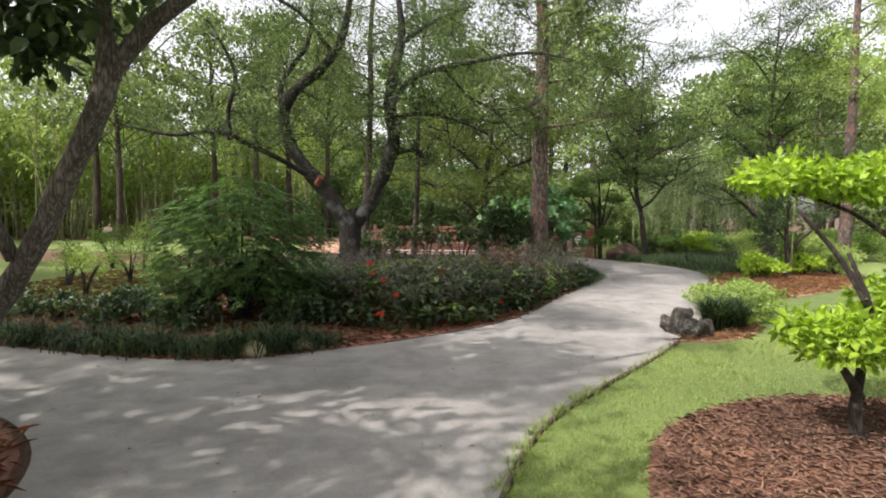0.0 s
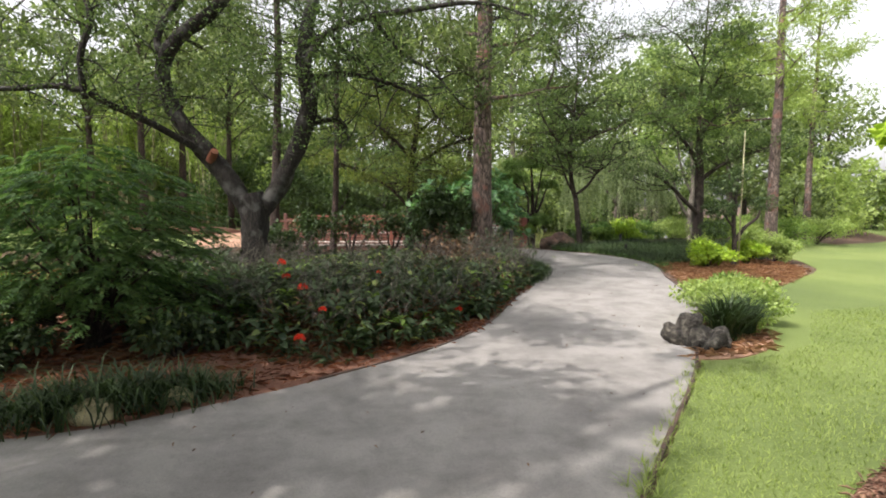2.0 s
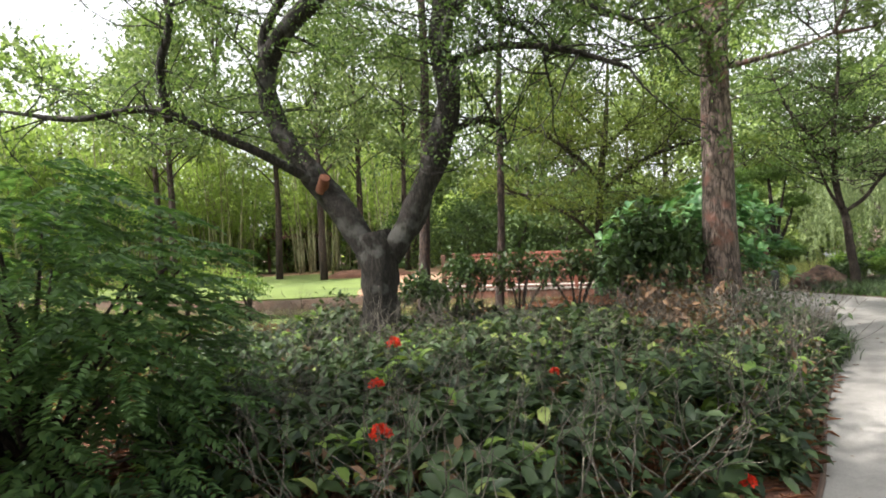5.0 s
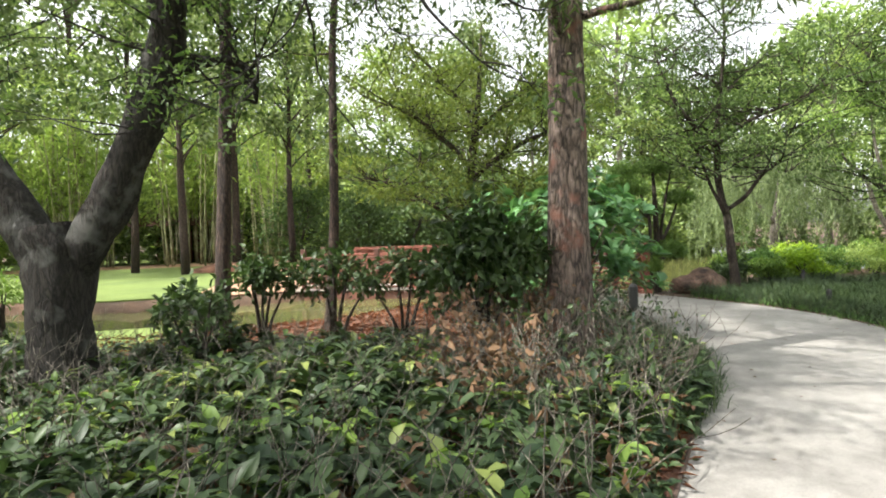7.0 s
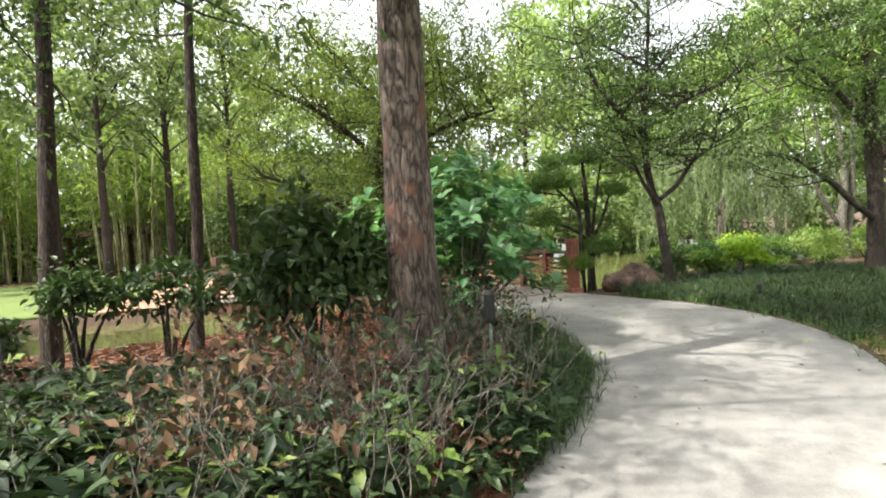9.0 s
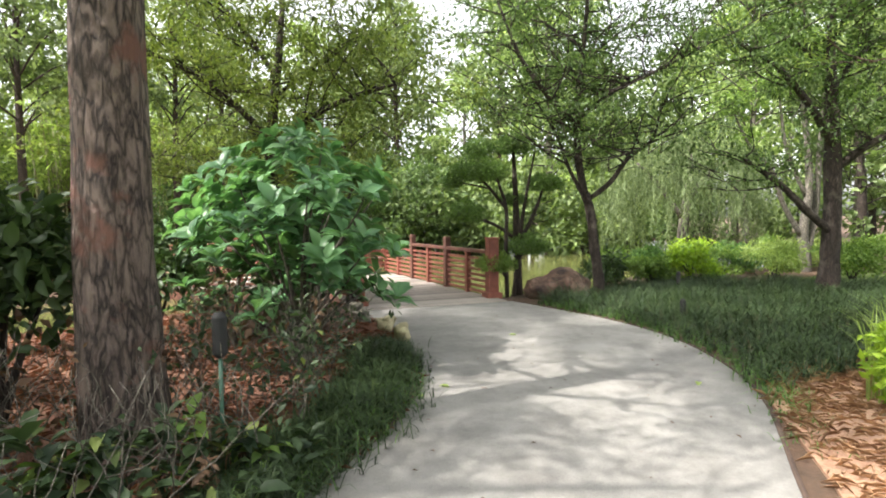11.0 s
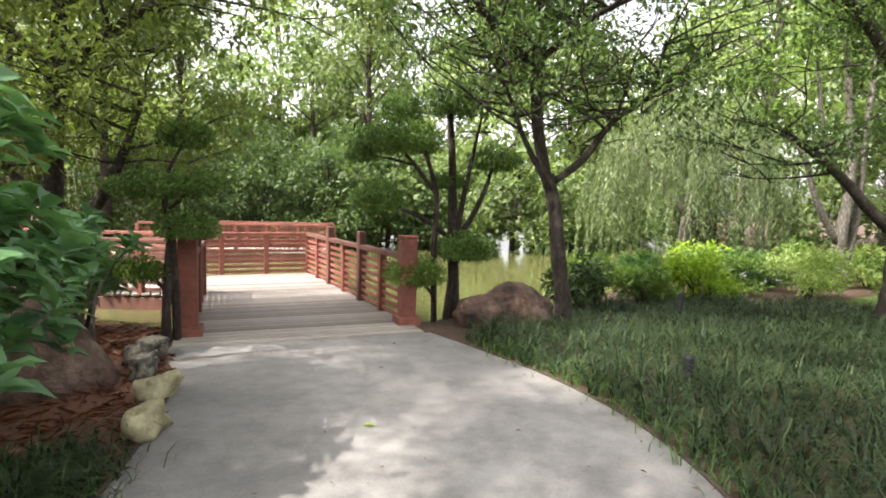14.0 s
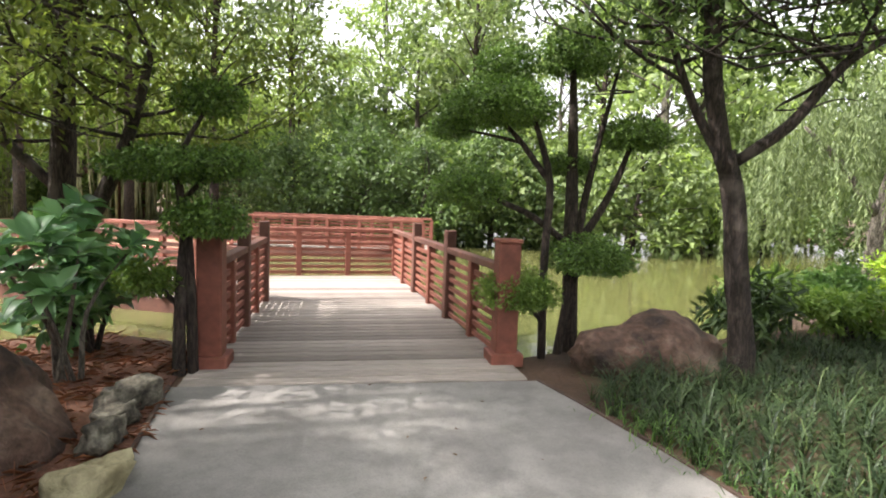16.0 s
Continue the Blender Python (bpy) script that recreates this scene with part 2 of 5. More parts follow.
def fast_mesh(name, verts, tris, mat, parent=None, label=""):
    """A large triangle mesh from arrays."""
    me = bpy.data.meshes.new(name)
    nv, nt = len(verts), len(tris)
    me.vertices.add(nv)
    me.vertices.foreach_set("co", np.asarray(verts, np.float32).ravel())
    me.loops.add(nt * 3)
    me.loops.foreach_set("vertex_index", np.asarray(tris, np.int32).ravel())
    me.polygons.add(nt)
    me.polygons.foreach_set("loop_start", np.arange(0, nt * 3, 3, dtype=np.int32))
    me.update(calc_edges=True)
    me.validate()
    me.materials.append(mat)
    ob = new(name, me)
    ob.parent = parent
    if label:
        ob["label"] = label
    return ob


def part(name, bm, mat, parent=None, label="", smooth=False):
    me = bpy.data.meshes.new(name)
    bm.normal_update()
    bm.to_mesh(me)
    bm.free()
    me.materials.append(mat)
    if smooth:
        me.shade_smooth()
    ob = new(name, me)
    ob.parent = parent
    if label:
        ob["label"] = label
    return ob


def thing(name, label, category, at=(0, 0, 0), group="", kind=""):
    ob = new(name)
    ob.location = at
    return tagged(ob, label, category, group, kind)


def unit(a):
    return a / np.maximum(np.linalg.norm(a, axis=-1, keepdims=True), 1e-9)


LEAF2 = (np.array([[0, 0, 0], [-0.5, 0.45, 0.12], [0.5, 0.45, 0.12], [0, 1, -0.05]]), np.array([[0, 3, 1], [0, 2, 3]]))
LEAF6 = (np.array([[0, 0, 0], [-0.42, 0.3, 0.10], [0, 0.33, 0.0], [0.42, 0.3, 0.10], [-0.4, 0.65, 0.06], [0, 0.68, -0.06], [0.4, 0.65, 0.06], [0, 1, -0.22]]),
         np.array([[0, 2, 1], [0, 3, 2], [1, 2, 5], [1, 5, 4], [2, 3, 6], [2, 6, 5], [4, 5, 7], [5, 6, 7]]))
BLADE = (np.array([[-0.5, 0, 0], [0.5, 0, 0], [-0.42, 0.55, 0.06], [0.42, 0.55, 0.06], [0, 1, -0.12]]), np.array([[0, 1, 3], [0, 3, 2], [2, 3, 4]]))
LONG = (np.array([[-0.5, 0, 0], [0.5, 0, 0], [-0.45, 0.4, 0.16], [0.45, 0.4, 0.16], [-0.3, 0.75, 0.12], [0.3, 0.75, 0.12], [0, 1, -0.12]]),
        np.array([[0, 1, 3], [0, 3, 2], [2, 3, 5], [2, 5, 4], [4, 5, 6]]))


ARCH = (np.array([[-0.5, 0, 0], [0.5, 0, 0], [-0.5, 0.35, 0.30], [0.5, 0.35, 0.30], [-0.4, 0.7, 0.34], [0.4, 0.7, 0.34], [0, 1, 0.08]]), LONG[1])


def leaves(name, at, way, up, length, width, mat, parent=None, shape=LEAF2, label=""):
    """One leaf at each point of at, growing along way, its face turned to up."""
    tv, tt = shape
    k = len(at)
    way = unit(way)
    side = unit(np.cross(way, up + 1e-4))
    nor = np.cross(side, way)
    length = np.broadcast_to(length, k)[:, None, None]
    width = np.broadcast_to(width, k)[:, None, None]
    v = (at[:, None, :] + side[:, None, :] * tv[None, :, 0:1] * width + way[:, None, :] * tv[None, :, 1:2] * length
         + nor[:, None, :] * tv[None, :, 2:3] * length)
    t = tt[None] + (np.arange(k) * len(tv))[:, None, None]
    return fast_mesh(name, v.reshape(-1, 3), t.reshape(-1, 3), mat, parent, label)


def sphere_points(k, fill=0.35):
    d = unit(rng.normal(size=(k, 3)))
    return d * (1 - fill * rng.random((k, 1)) ** 1.5)


def clump_points(centres, radii, count, fill=0.5, ragged=0.18):
    """Points in ellipsoid clumps, denser to the outside, with the outward way."""
    centres, radii = np.asarray(centres, float), np.asarray(radii, float)
    vol = np.prod(radii, axis=1) ** (2 / 3)
    pick = rng.choice(len(centres), count, p=vol / vol.sum())
    d = sphere_points(count, fill)
    wob = 1 + ragged * np.sin(d[:, 0:1] * 5 + pick[:, None]) * np.cos(d[:, 1:2] * 4 + d[:, 2:3] * 6 + pick[:, None] * 2)
    return centres[pick] + d * radii[pick] * wob, unit(d * radii[pick] ** 0.3)


def foliage(name, centres, radii, count, size, mat, parent=None, droop=0.2, aspect=0.5, fill=0.5, shape=LEAF2, flat=0.5, label="", ragged=0.18):
    at, out = clump_points(centres, radii, count, fill, ragged)
    way = unit(out * 0.7 + rng.normal(size=at.shape) * 0.75 - np.array([0, 0, droop]))
    up = unit(rng.normal(size=at.shape) * (1 - flat) + out * 0.35 + np.array([0, 0, flat * 1.6]))
    s = size * (0.6 + 0.8 * rng.random(count))
    return leaves(name, at, way, up, s, s * aspect, mat, parent, shape, label)


def tube(points, radii, sides=9, rough=0.0, seed=0):
    """Rings along a bent line: verts and faces."""
    pts = [Vector(p) for p in points]
    verts, faces = [], []
    ref = Vector((0.31, 0.95, 0.07))
    for k, p in enumerate(pts):
        d = (pts[min(k + 1, len(pts) - 1)] - pts[max(k - 1, 0)]).normalized()
        a = d.cross(ref)
        if a.length < 0.1:
            a = d.cross(Vector((1, 0, 0)))
        a.normalize()
        b = d.cross(a)
        for s in range(sides):
            w = 2 * math.pi * s / sides
            q = 1 + rough * noise.noise(Vector((math.cos(w) * 1.6 + seed, math.sin(w) * 1.6, k * 0.55)))
            verts.append(p + (a * math.cos(w) + b * math.sin(w)) * radii[k] * q)
    for k in range(len(pts) - 1):
        for s in range(sides):
            i, j = k * sides + s, k * sides + (s + 1) % sides
            faces.append((i, j, j + sides, i + sides))
    faces.append(tuple(range(sides))[::-1])
    faces.append(tuple(range((len(pts) - 1) * sides, len(pts) * sides)))
    return verts, faces


def smooth_line(points, steps=4):
    """Catmull-Rom through the points."""
    p = [np.array(q, float) for q in points]
    p = [2 * p[0] - p[1]] + p + [2 * p[-1] - p[-2]]
    out = []
    for k in range(1, len(p) - 2):
        for s in range(steps):
            t = s / steps
            out.append(0.5 * ((2 * p[k]) + (p[k + 1] - p[k - 1]) * t + (2 * p[k - 1] - 5 * p[k] + 4 * p[k + 1] - p[k + 2]) * t * t
                              + (3 * p[k] - p[k - 1] - 3 * p[k + 1] + p[k + 2]) * t ** 3))
    out.append(p[-2])
    return out


def limbs(name, lines, mat, parent=None, sides=9, rough=0.25, steps=4, label=""):
    """A trunk or branch mesh out of lines of (x, y, z, radius)."""
    V, F = [], []
    for k, line in enumerate(lines):
        q = smooth_line(line, steps)
        v, f = tube([a[:3] for a in q], [max(a[3], 0.002) for a in q], sides, rough, k * 3.1)
        o = len(V)
        V += v
        F += [tuple(i + o for i in face) for face in f]
    ob = mesh_object(name, V, F, mat, parent, label, True)
    if name == "branchwork":
        ob["kind"] = "stuff"
    return ob


def twigs(start, way, length, radius, depth, r, out, ends, bend=0.35, split=2):
    """Grows forked twigs; collects lines and end points."""
    p, d = Vector(start), Vector(way).normalized()
    line = [(*p, radius)]
    for k in range(3):
        d = (d + Vector((r.uniform(-1, 1), r.uniform(-1, 1), r.uniform(-0.6, 0.8))) * bend).normalized()
        p = p + d * length / 3
        line.append((*p, radius * (1 - 0.22 * (k + 1))))
    out.append(line)
    if depth == 0:
        ends.append(tuple(p))
        return
    for k in range(split):
        side = Vector((r.uniform(-1, 1), r.uniform(-1, 1), r.uniform(-0.3, 0.6)))
        twigs(p, (d + side * 0.8), length * r.uniform(0.6, 0.85), radius * 0.34 / 0.5 * 0.75, depth - 1, r, out, ends, bend, split)
    ends.append(tuple(line[2][:3]))


def boulder(name, at, size, mat, label, category="rock", seed=0, parent=None, turn=0.0, group="", sub=3, rough=0.35, square=1.0):
    bm = bmesh.new()
    bmesh.ops.create_icosphere(bm, subdivisions=sub, radius=1)
    for v in bm.verts:
        d = v.co.normalized()
        q = 1 + rough * noise.noise(d * 1.3 + Vector((seed * 7.3, 0, 0))) + rough * 0.4 * noise.noise(d * 3.4 + Vector((0, seed * 3.1, 0)))
        q += 0.06 * noise.noise(d * 9 + Vector((seed, seed, 0)))
        c = Vector([math.copysign(abs(a) ** square, a) for a in d]) * q
        v.co = Vector((c.x * size[0], c.y * size[1], max(c.z, -0.35) * size[2]))
    ob = part(name, bm, mat, parent, smooth=True)
    ob.location, ob.rotation_euler = at, (0, 0, turn)
    return tagged(ob, label, category, group)


def inside(points, poly):
    x, y = points[:, 0], points[:, 1]
    c = np.zeros(len(points), bool)
    k = len(poly)
    for i in range(k):
        x1, y1 = poly[i]
        x2, y2 = poly[i - 1]
        hit = ((y1 > y) != (y2 > y)) & (x < (x2 - x1) * (y - y1) / (y2 - y1 + 1e-12) + x1)
        c ^= hit
    return c


def edge_distance(points, poly, closed=True):
    best = np.full(len(points), 1e9)
    k = len(poly)
    for i in range(k if closed else k - 1):
        a, b = np.array(poly[i]), np.array(poly[(i + 1) % k])
        ab = b - a
        t = np.clip(((points[:, :2] - a) @ ab) / (ab @ ab), 0, 1)
        best = np.minimum(best, np.linalg.norm(points[:, :2] - a - t[:, None] * ab, axis=1))
    return best


def scatter(poly, count, keep_out=()):
    poly_a = np.array(poly)
    lo, hi = poly_a.min(0), poly_a.max(0)
    got = np.zeros((0, 2))
    while len(got) < count:
        q = lo + rng.random((count, 2)) * (hi - lo)
        ok = inside(q, poly)
        for k in keep_out:
            ok &= ~inside(q, k)
        got = np.vstack([got, q[ok]])
    return got[:count]


def curve2(points, steps=5):
    return [tuple(p) for p in smooth_line(points, steps)]


# ---- plan ----
RIGHT_EDGE = curve2([(-0.9, -3.5), (-0.5, -0.8), (0.0, 1.6), (0.38, 3.04), (0.80, 3.98), (1.48, 4.86), (2.67, 6.30), (3.65, 7.75), (4.75, 9.35), (5.55, 11.1),
                     (6.1, 12.4), (6.92, 14.1), (7.2, 15.4), (7.15, 16.6), (6.75, 17.75), (6.1, 18.85), (5.7, 19.45)])
LEFT_EDGE = curve2([(-9, 7.2), (-6.5, 6.65), (-4.9, 6.15), (-3.6, 5.78), (-2.3, 5.65), (-1.1, 6.2), (-0.3, 6.75), (0.5, 7.4), (1.33, 8.45), (2.16, 10.12), (2.8, 11.3), (3.42, 12.5),
                    (3.95, 13.8), (4.05, 14.8), (3.95, 15.9), (3.7, 17.0), (3.3, 17.9), (2.98, 18.55)])
BED_EDGE = curve2([(-9, 4.9), (-6, 4.6), (-3.9, 4.25), (-2.9, 3.7), (-2.35, 2.9), (-2.2, 1.8), (-2.3, 0), (-2.6, -3.5)])
PATH_OUTLINE = RIGHT_EDGE + LEFT_EDGE[::-1] + BED_EDGE
POND = curve2([(-18, 18.5), (-12, 17), (-8, 16.4), (-5.5, 16.4), (-3.2, 17.0), (-1, 18.0), (0.4, 19.6), (1.3, 20.3), (2.6, 19.9), (5.5, 20.5), (6.4, 21.4), (8, 22.0), (9, 23.2), (10.5, 25),
               (13, 25.5), (17, 28), (21, 36), (24, 50), (16, 62), (2, 56), (-2.5, 44), (-2.6, 34), (-2.8, 27), (-2.9, 23.5), (-3.4, 21.8), (-5.2, 20.9), (-8.4, 20.2), (-13, 21.2), (-18.5, 22.6)], 3)
WATER_Z = -0.25

# ---- ground ----


def build_ground():
    xs = np.unique(np.concatenate([np.linspace(-2500, -60, 8), np.arange(-60, -14, 2.0), np.arange(-14, 24, 0.4), np.arange(24, 60, 2.0), np.linspace(60, 2500, 8)]))
    ys = np.unique(np.concatenate([np.linspace(-2500, -30, 8), np.arange(-30, 12, 2.0), np.arange(12, 34, 0.4), np.arange(34, 80, 2.0), np.linspace(80, 2500, 8)]))
    gx, gy = np.meshgrid(xs, ys)
    q = np.stack([gx.ravel(), gy.ravel()], 1)
    d = edge_distance(q, POND)
    wet = inside(q, POND)
    z = np.where(wet, -np.clip(d * 1.8, 0, 1.3), -0.0)
    z -= np.where(~wet & (d < 0.8), (0.8 - d) * 0.1, 0)
    nx = len(xs)
    v = np.column_stack([q, z])
    i = np.arange(len(q)).reshape(len(ys), nx)
    quads = np.stack([i[:-1, :-1], i[:-1, 1:], i[1:, 1:], i[1:, :-1]], -1).reshape(-1, 4)
    ob = mesh_object("ground", v, quads.tolist(), M_SOIL, None, "", True)
    tagged(ob, "brown leaf litter and soil of the garden floor", "ground", kind="structure")


def sheet(name, outline, z, mat, label, category, thick=0.06):
    bm = bmesh.new()
    top = [bm.verts.new((x, y, z)) for x, y in outline]
    f = bm.faces.new(top)
    f.normal_update()
    bmesh.ops.triangulate(bm, faces=[f], quad_method="BEAUTY", ngon_method="BEAUTY")
    low = [bm.verts.new((x, y, z - thick)) for x, y in outline]
    for k in range(len(top)):
        j = (k + 1) % len(top)
        bm.faces.new((top[k], low[k], low[j], top[j]))
    bmesh.ops.recalc_face_normals(bm, faces=bm.faces)
    ob = part(name, bm, mat)
    return tagged(ob, label, category, kind="structure")


build_ground()
sheet("path", PATH_OUTLINE, 0.016, M_CONCRETE, "pale grey concrete garden path with fallen specks", "path")
bm = bmesh.new()
bm.faces.new([bm.verts.new((x, y, WATER_Z)) for x, y in [(-40, 12), (40, 12), (40, 75), (-40, 75)]])
water = tagged(part("water", bm, M_WATER), "still olive-green pond water reflecting the sky", "water", kind="structure")

LAWN_R = curve2([(0.3, 2.2), (0.42, 3.04), (0.84, 3.96), (1.52, 4.84), (2.7, 6.26), (3.15, 6.85), (3.9, 7.3), (4.75, 8.5), (5.8, 10.0), (8.0, 11.5), (10.5, 13.2), (13.5, 18), (17, 20), (24, 23), (34, 34),
                 (44, 30), (40, 5), (20, -4), (3, -4), (0.0, -2), (0.0, 0)], 3)
sheet("lawn", LAWN_R, 0.01, M_LAWN, "short bright green lawn beside the path", "lawn", 0.03)
LAWN_L = curve2([(-5.6, 21.35), (-8.4, 20.6), (-13, 21.6), (-18.5, 23.1), (-30, 20), (-44, 28), (-34, 42), (-14, 46), (-6.4, 42), (-7.2, 30), (-6.4, 24)], 3)
BANK = curve2([(-3.1, 22.3), (-3.2, 23.6), (-3.1, 27), (-3.0, 34), (-3.2, 40), (-6.3, 41.8), (-7.1, 30), (-6.3, 24), (-5.5, 21.35), (-4.2, 21.7)], 3)
sheet("mulch_bed", BANK, 0.014, M_STRAW, "bare bank of orange pine straw at the bridge's landing", "mulch bed", 0.03)
sheet("mulch_bed", curve2([(-26, 33), (-16, 37.5), (-8.3, 40), (-7.6, 37.5), (-14, 34.5), (-24, 30.5)], 3), 0.02, M_STRAW, "strip of orange straw before the bamboo", "mulch bed", 0.03)
LAWN_NL = curve2([(-4.6, 9.6), (-9, 8.6), (-16, 9), (-24, 14), (-18.2, 18.1), (-12, 16.7), (-8, 16.1), (-5.5, 16.1), (-3.6, 16.5), (-3.3, 14.6), (-4.2, 12.6), (-4.5, 10.8)], 3)
sheet("lawn", LAWN_NL, 0.024, M_LAWN, "yellow-green lawn between the saplings and the pond", "lawn", 0.03)
sheet("lawn", LAWN_L, 0.01, M_LAWN, "sunlit lawn on the far bank of the pond", "lawn", 0.03)
sheet("lawn", [(12.4, 20.6), (13.2, 19.3), (15, 19.0), (18, 20.2), (19, 23.0), (15, 23.6), (13, 22.4)], 0.02, M_LAWN, "strip of bright lawn behind the ground cover", "lawn", 0.03)
BED_R = curve2([(1.15, 2.9), (1.45, 3.6), (2.0, 4.15), (2.95, 4.55), (3.9, 4.4), (4.6, 3.6), (4.4, 2.4), (3.0, 1.7), (1.7, 2.0), (1.2, 2.5)], 4)
sheet("mulch_bed", BED_R, 0.03, M_MULCH, "oval bed of reddish brown mulch in the lawn", "mulch bed", 0.05)
BED_R2 = curve2([(2.85, 6.62), (3.4, 6.62), (4.15, 7.1), (4.85, 8.3), (5.9, 9.8), (8.0, 11.2), (10, 13), (10.5, 15), (9, 15.2), (7.3, 14.6), (6.4, 12.6), (5.65, 11.0), (4.85, 9.25), (3.75, 7.65)], 3)
sheet("mulch_bed", BED_R2, 0.022, M_STRAW, "strip of pine straw mulch along the path", "mulch bed", 0.04)
BED_L0 = curve2([(-9, 4.85), (-6, 4.55), (-3.95, 4.2), (-2.95, 3.65), (-2.4, 2.9), (-2.25, 1.8), (-2.35, 0), (-2.65, -3.5), (-9, -3.5)], 2)
sheet("mulch_bed", BED_L0, 0.05, M_MULCH, "bed of red pine straw beside the path", "mulch bed", 0.08)
BED_L = LEFT_EDGE[10:] + [(2.6, 19.4), (1.4, 19.8), (0.4, 18.9), (-1, 17.2), (-3.4, 15.9), (-6, 15.2), (-9, 14.5), (-9, 7.25)]
sheet("mulch_bed", BED_L, 0.012, M_MULCH, "planting bed of dark red mulch between path and pond", "mulch bed", 0.03)
boulder("mulch_mound", (-8.6, 31.5, -0.05), (2.4, 1.6, 0.4), M_MULCH, "low mound of red mulch on the far bank", "mulch mound", 5, rough=0.15)
GROUNDCOVER = curve2([(7.0, 14.2), (7.25, 15.0), (7.27, 15.6), (7.22, 16.6), (6.82, 17.75), (6.2, 18.85), (6.2, 19.3), (7.6, 20.6), (9, 21.6), (11, 22), (13.5, 21), (13, 17.5), (10.5, 15.2), (8.8, 14.9), (7.8, 14.5)], 3)

# path edging
for k, line in enumerate((RIGHT_EDGE[12:], LEFT_EDGE[28:])):
    bm = bmesh.new()
    side = 1 if k == 0 else -1
    pts = [Vector((x, y, 0)) for x, y in line]
    rows_ = []
    for i, q in enumerate(pts):
        d = (pts[min(i + 1, len(pts) - 1)] - pts[max(i - 1, 0)]).normalized()
        nrm = Vector((d.y, -d.x, 0)) * side
        wob = 0.01 * noise.noise(q * 1.7)
        rows_.append([bm.verts.new(q + nrm * a + Vector((0, 0, b + wob))) for a, b in ((-0.004, 0.0), (-0.004, 0.028), (0.01, 0.032), (0.024, 0.026), (0.024, 0.0))])
    for a, b in zip(rows_, rows_[1:]):
        for i in range(4):
            bm.faces.new((a[i], a[i + 1], b[i + 1], b[i]))
    bmesh.ops.recalc_face_normals(bm, faces=bm.faces)
    tagged(part("path_edging", bm, M_EDGING), "thin dark timber edging along the path", "edging", kind="structure")

# ---- bridge ----


def box_mesh(name, size, bevel=0.006):
    """A bevelled box mesh, its base at z = 0, centred in x and y."""
    bm = bmesh.new()
    bmesh.ops.create_cube(bm, size=1)
    for v in bm.verts:
        v.co = Vector((v.co.x * size[0], v.co.y * size[1], (v.co.z + 0.5) * size[2]))
    bmesh.ops.bevel(bm, geom=bm.edges[:], offset=bevel, segments=1, affect="EDGES")
    me = bpy.data.meshes.new(name)
    bm.to_mesh(me)
    bm.free()
    return me


def put(name, me, mat, parent, m, label=""):
    if not me.materials:
        me.materials.append(mat)
    ob = new(name, me)
    ob.parent = parent
    ob.matrix_basis = m
    if label:
        ob["label"] = label
    return ob


def along(a, b, z=0.0):
    a, b = Vector((*a, z)), Vector((*b, z))
    d = b - a
    return a, d, d.length, math.atan2(d.y, d.x)


bridge = thing("footbridge", "zigzag red-stained timber footbridge with slatted railings over the pond", "footbridge", (4.2, 19.6, 0))
bridge_inv = Matrix.Translation((-4.2, -19.6, 0))
END_POST = box_mesh("post", (0.2, 0.2, 1.1), 0.012)
END_FOOT = box_mesh("post_foot", (0.30, 0.30, 0.12), 0.012)
END_CAP = box_mesh("post_cap", (0.225, 0.225, 0.035), 0.01)
TALL_POST = box_mesh("post", (0.13, 0.13, 1.12), 0.012)
LOW_POST = box_mesh("post", (0.10, 0.10, 0.84), 0.008)


def railing(a, b, tall=(), z=0.0, mat=M_RED, bays=None, frame_mat=M_RED):
    """Posts about 0.9 m apart, a broad top rail and seven slats."""
    p0, d, length, ang = along(a, b, z)
    bays = bays or max(1, round(length / 0.95))
    for k in range(bays + 1):
        if k in tall or -1 in tall and k == bays:
            continue
        put("post", LOW_POST, mat, bridge, bridge_inv @ Matrix.Translation(p0 + d * (k / bays)) @ Matrix.Rotation(ang, 4, "Z"))
    for k in tall:
        kk = bays if k == -1 else k
        put("post", TALL_POST, M_DARK_RED, bridge, bridge_inv @ Matrix.Translation(p0 + d * (kk / bays)) @ Matrix.Rotation(ang, 4, "Z"))
    mid = p0 + d * 0.5
    rail = box_mesh("top_rail", (length, 0.11, 0.07), 0.008)
    put("top_rail", rail, frame_mat, bridge, bridge_inv @ Matrix.Translation(mid + Vector((0, 0, 0.84))) @ Matrix.Rotation(ang, 4, "Z"))
    slat = box_mesh("slat", (length, 0.034, 0.052), 0.004)
    for k in range(7):
        put("slat", slat, mat, bridge, bridge_inv @ Matrix.Translation(mid + Vector((0, 0, 0.06 + k * 0.107))) @ Matrix.Rotation(ang, 4, "Z"))


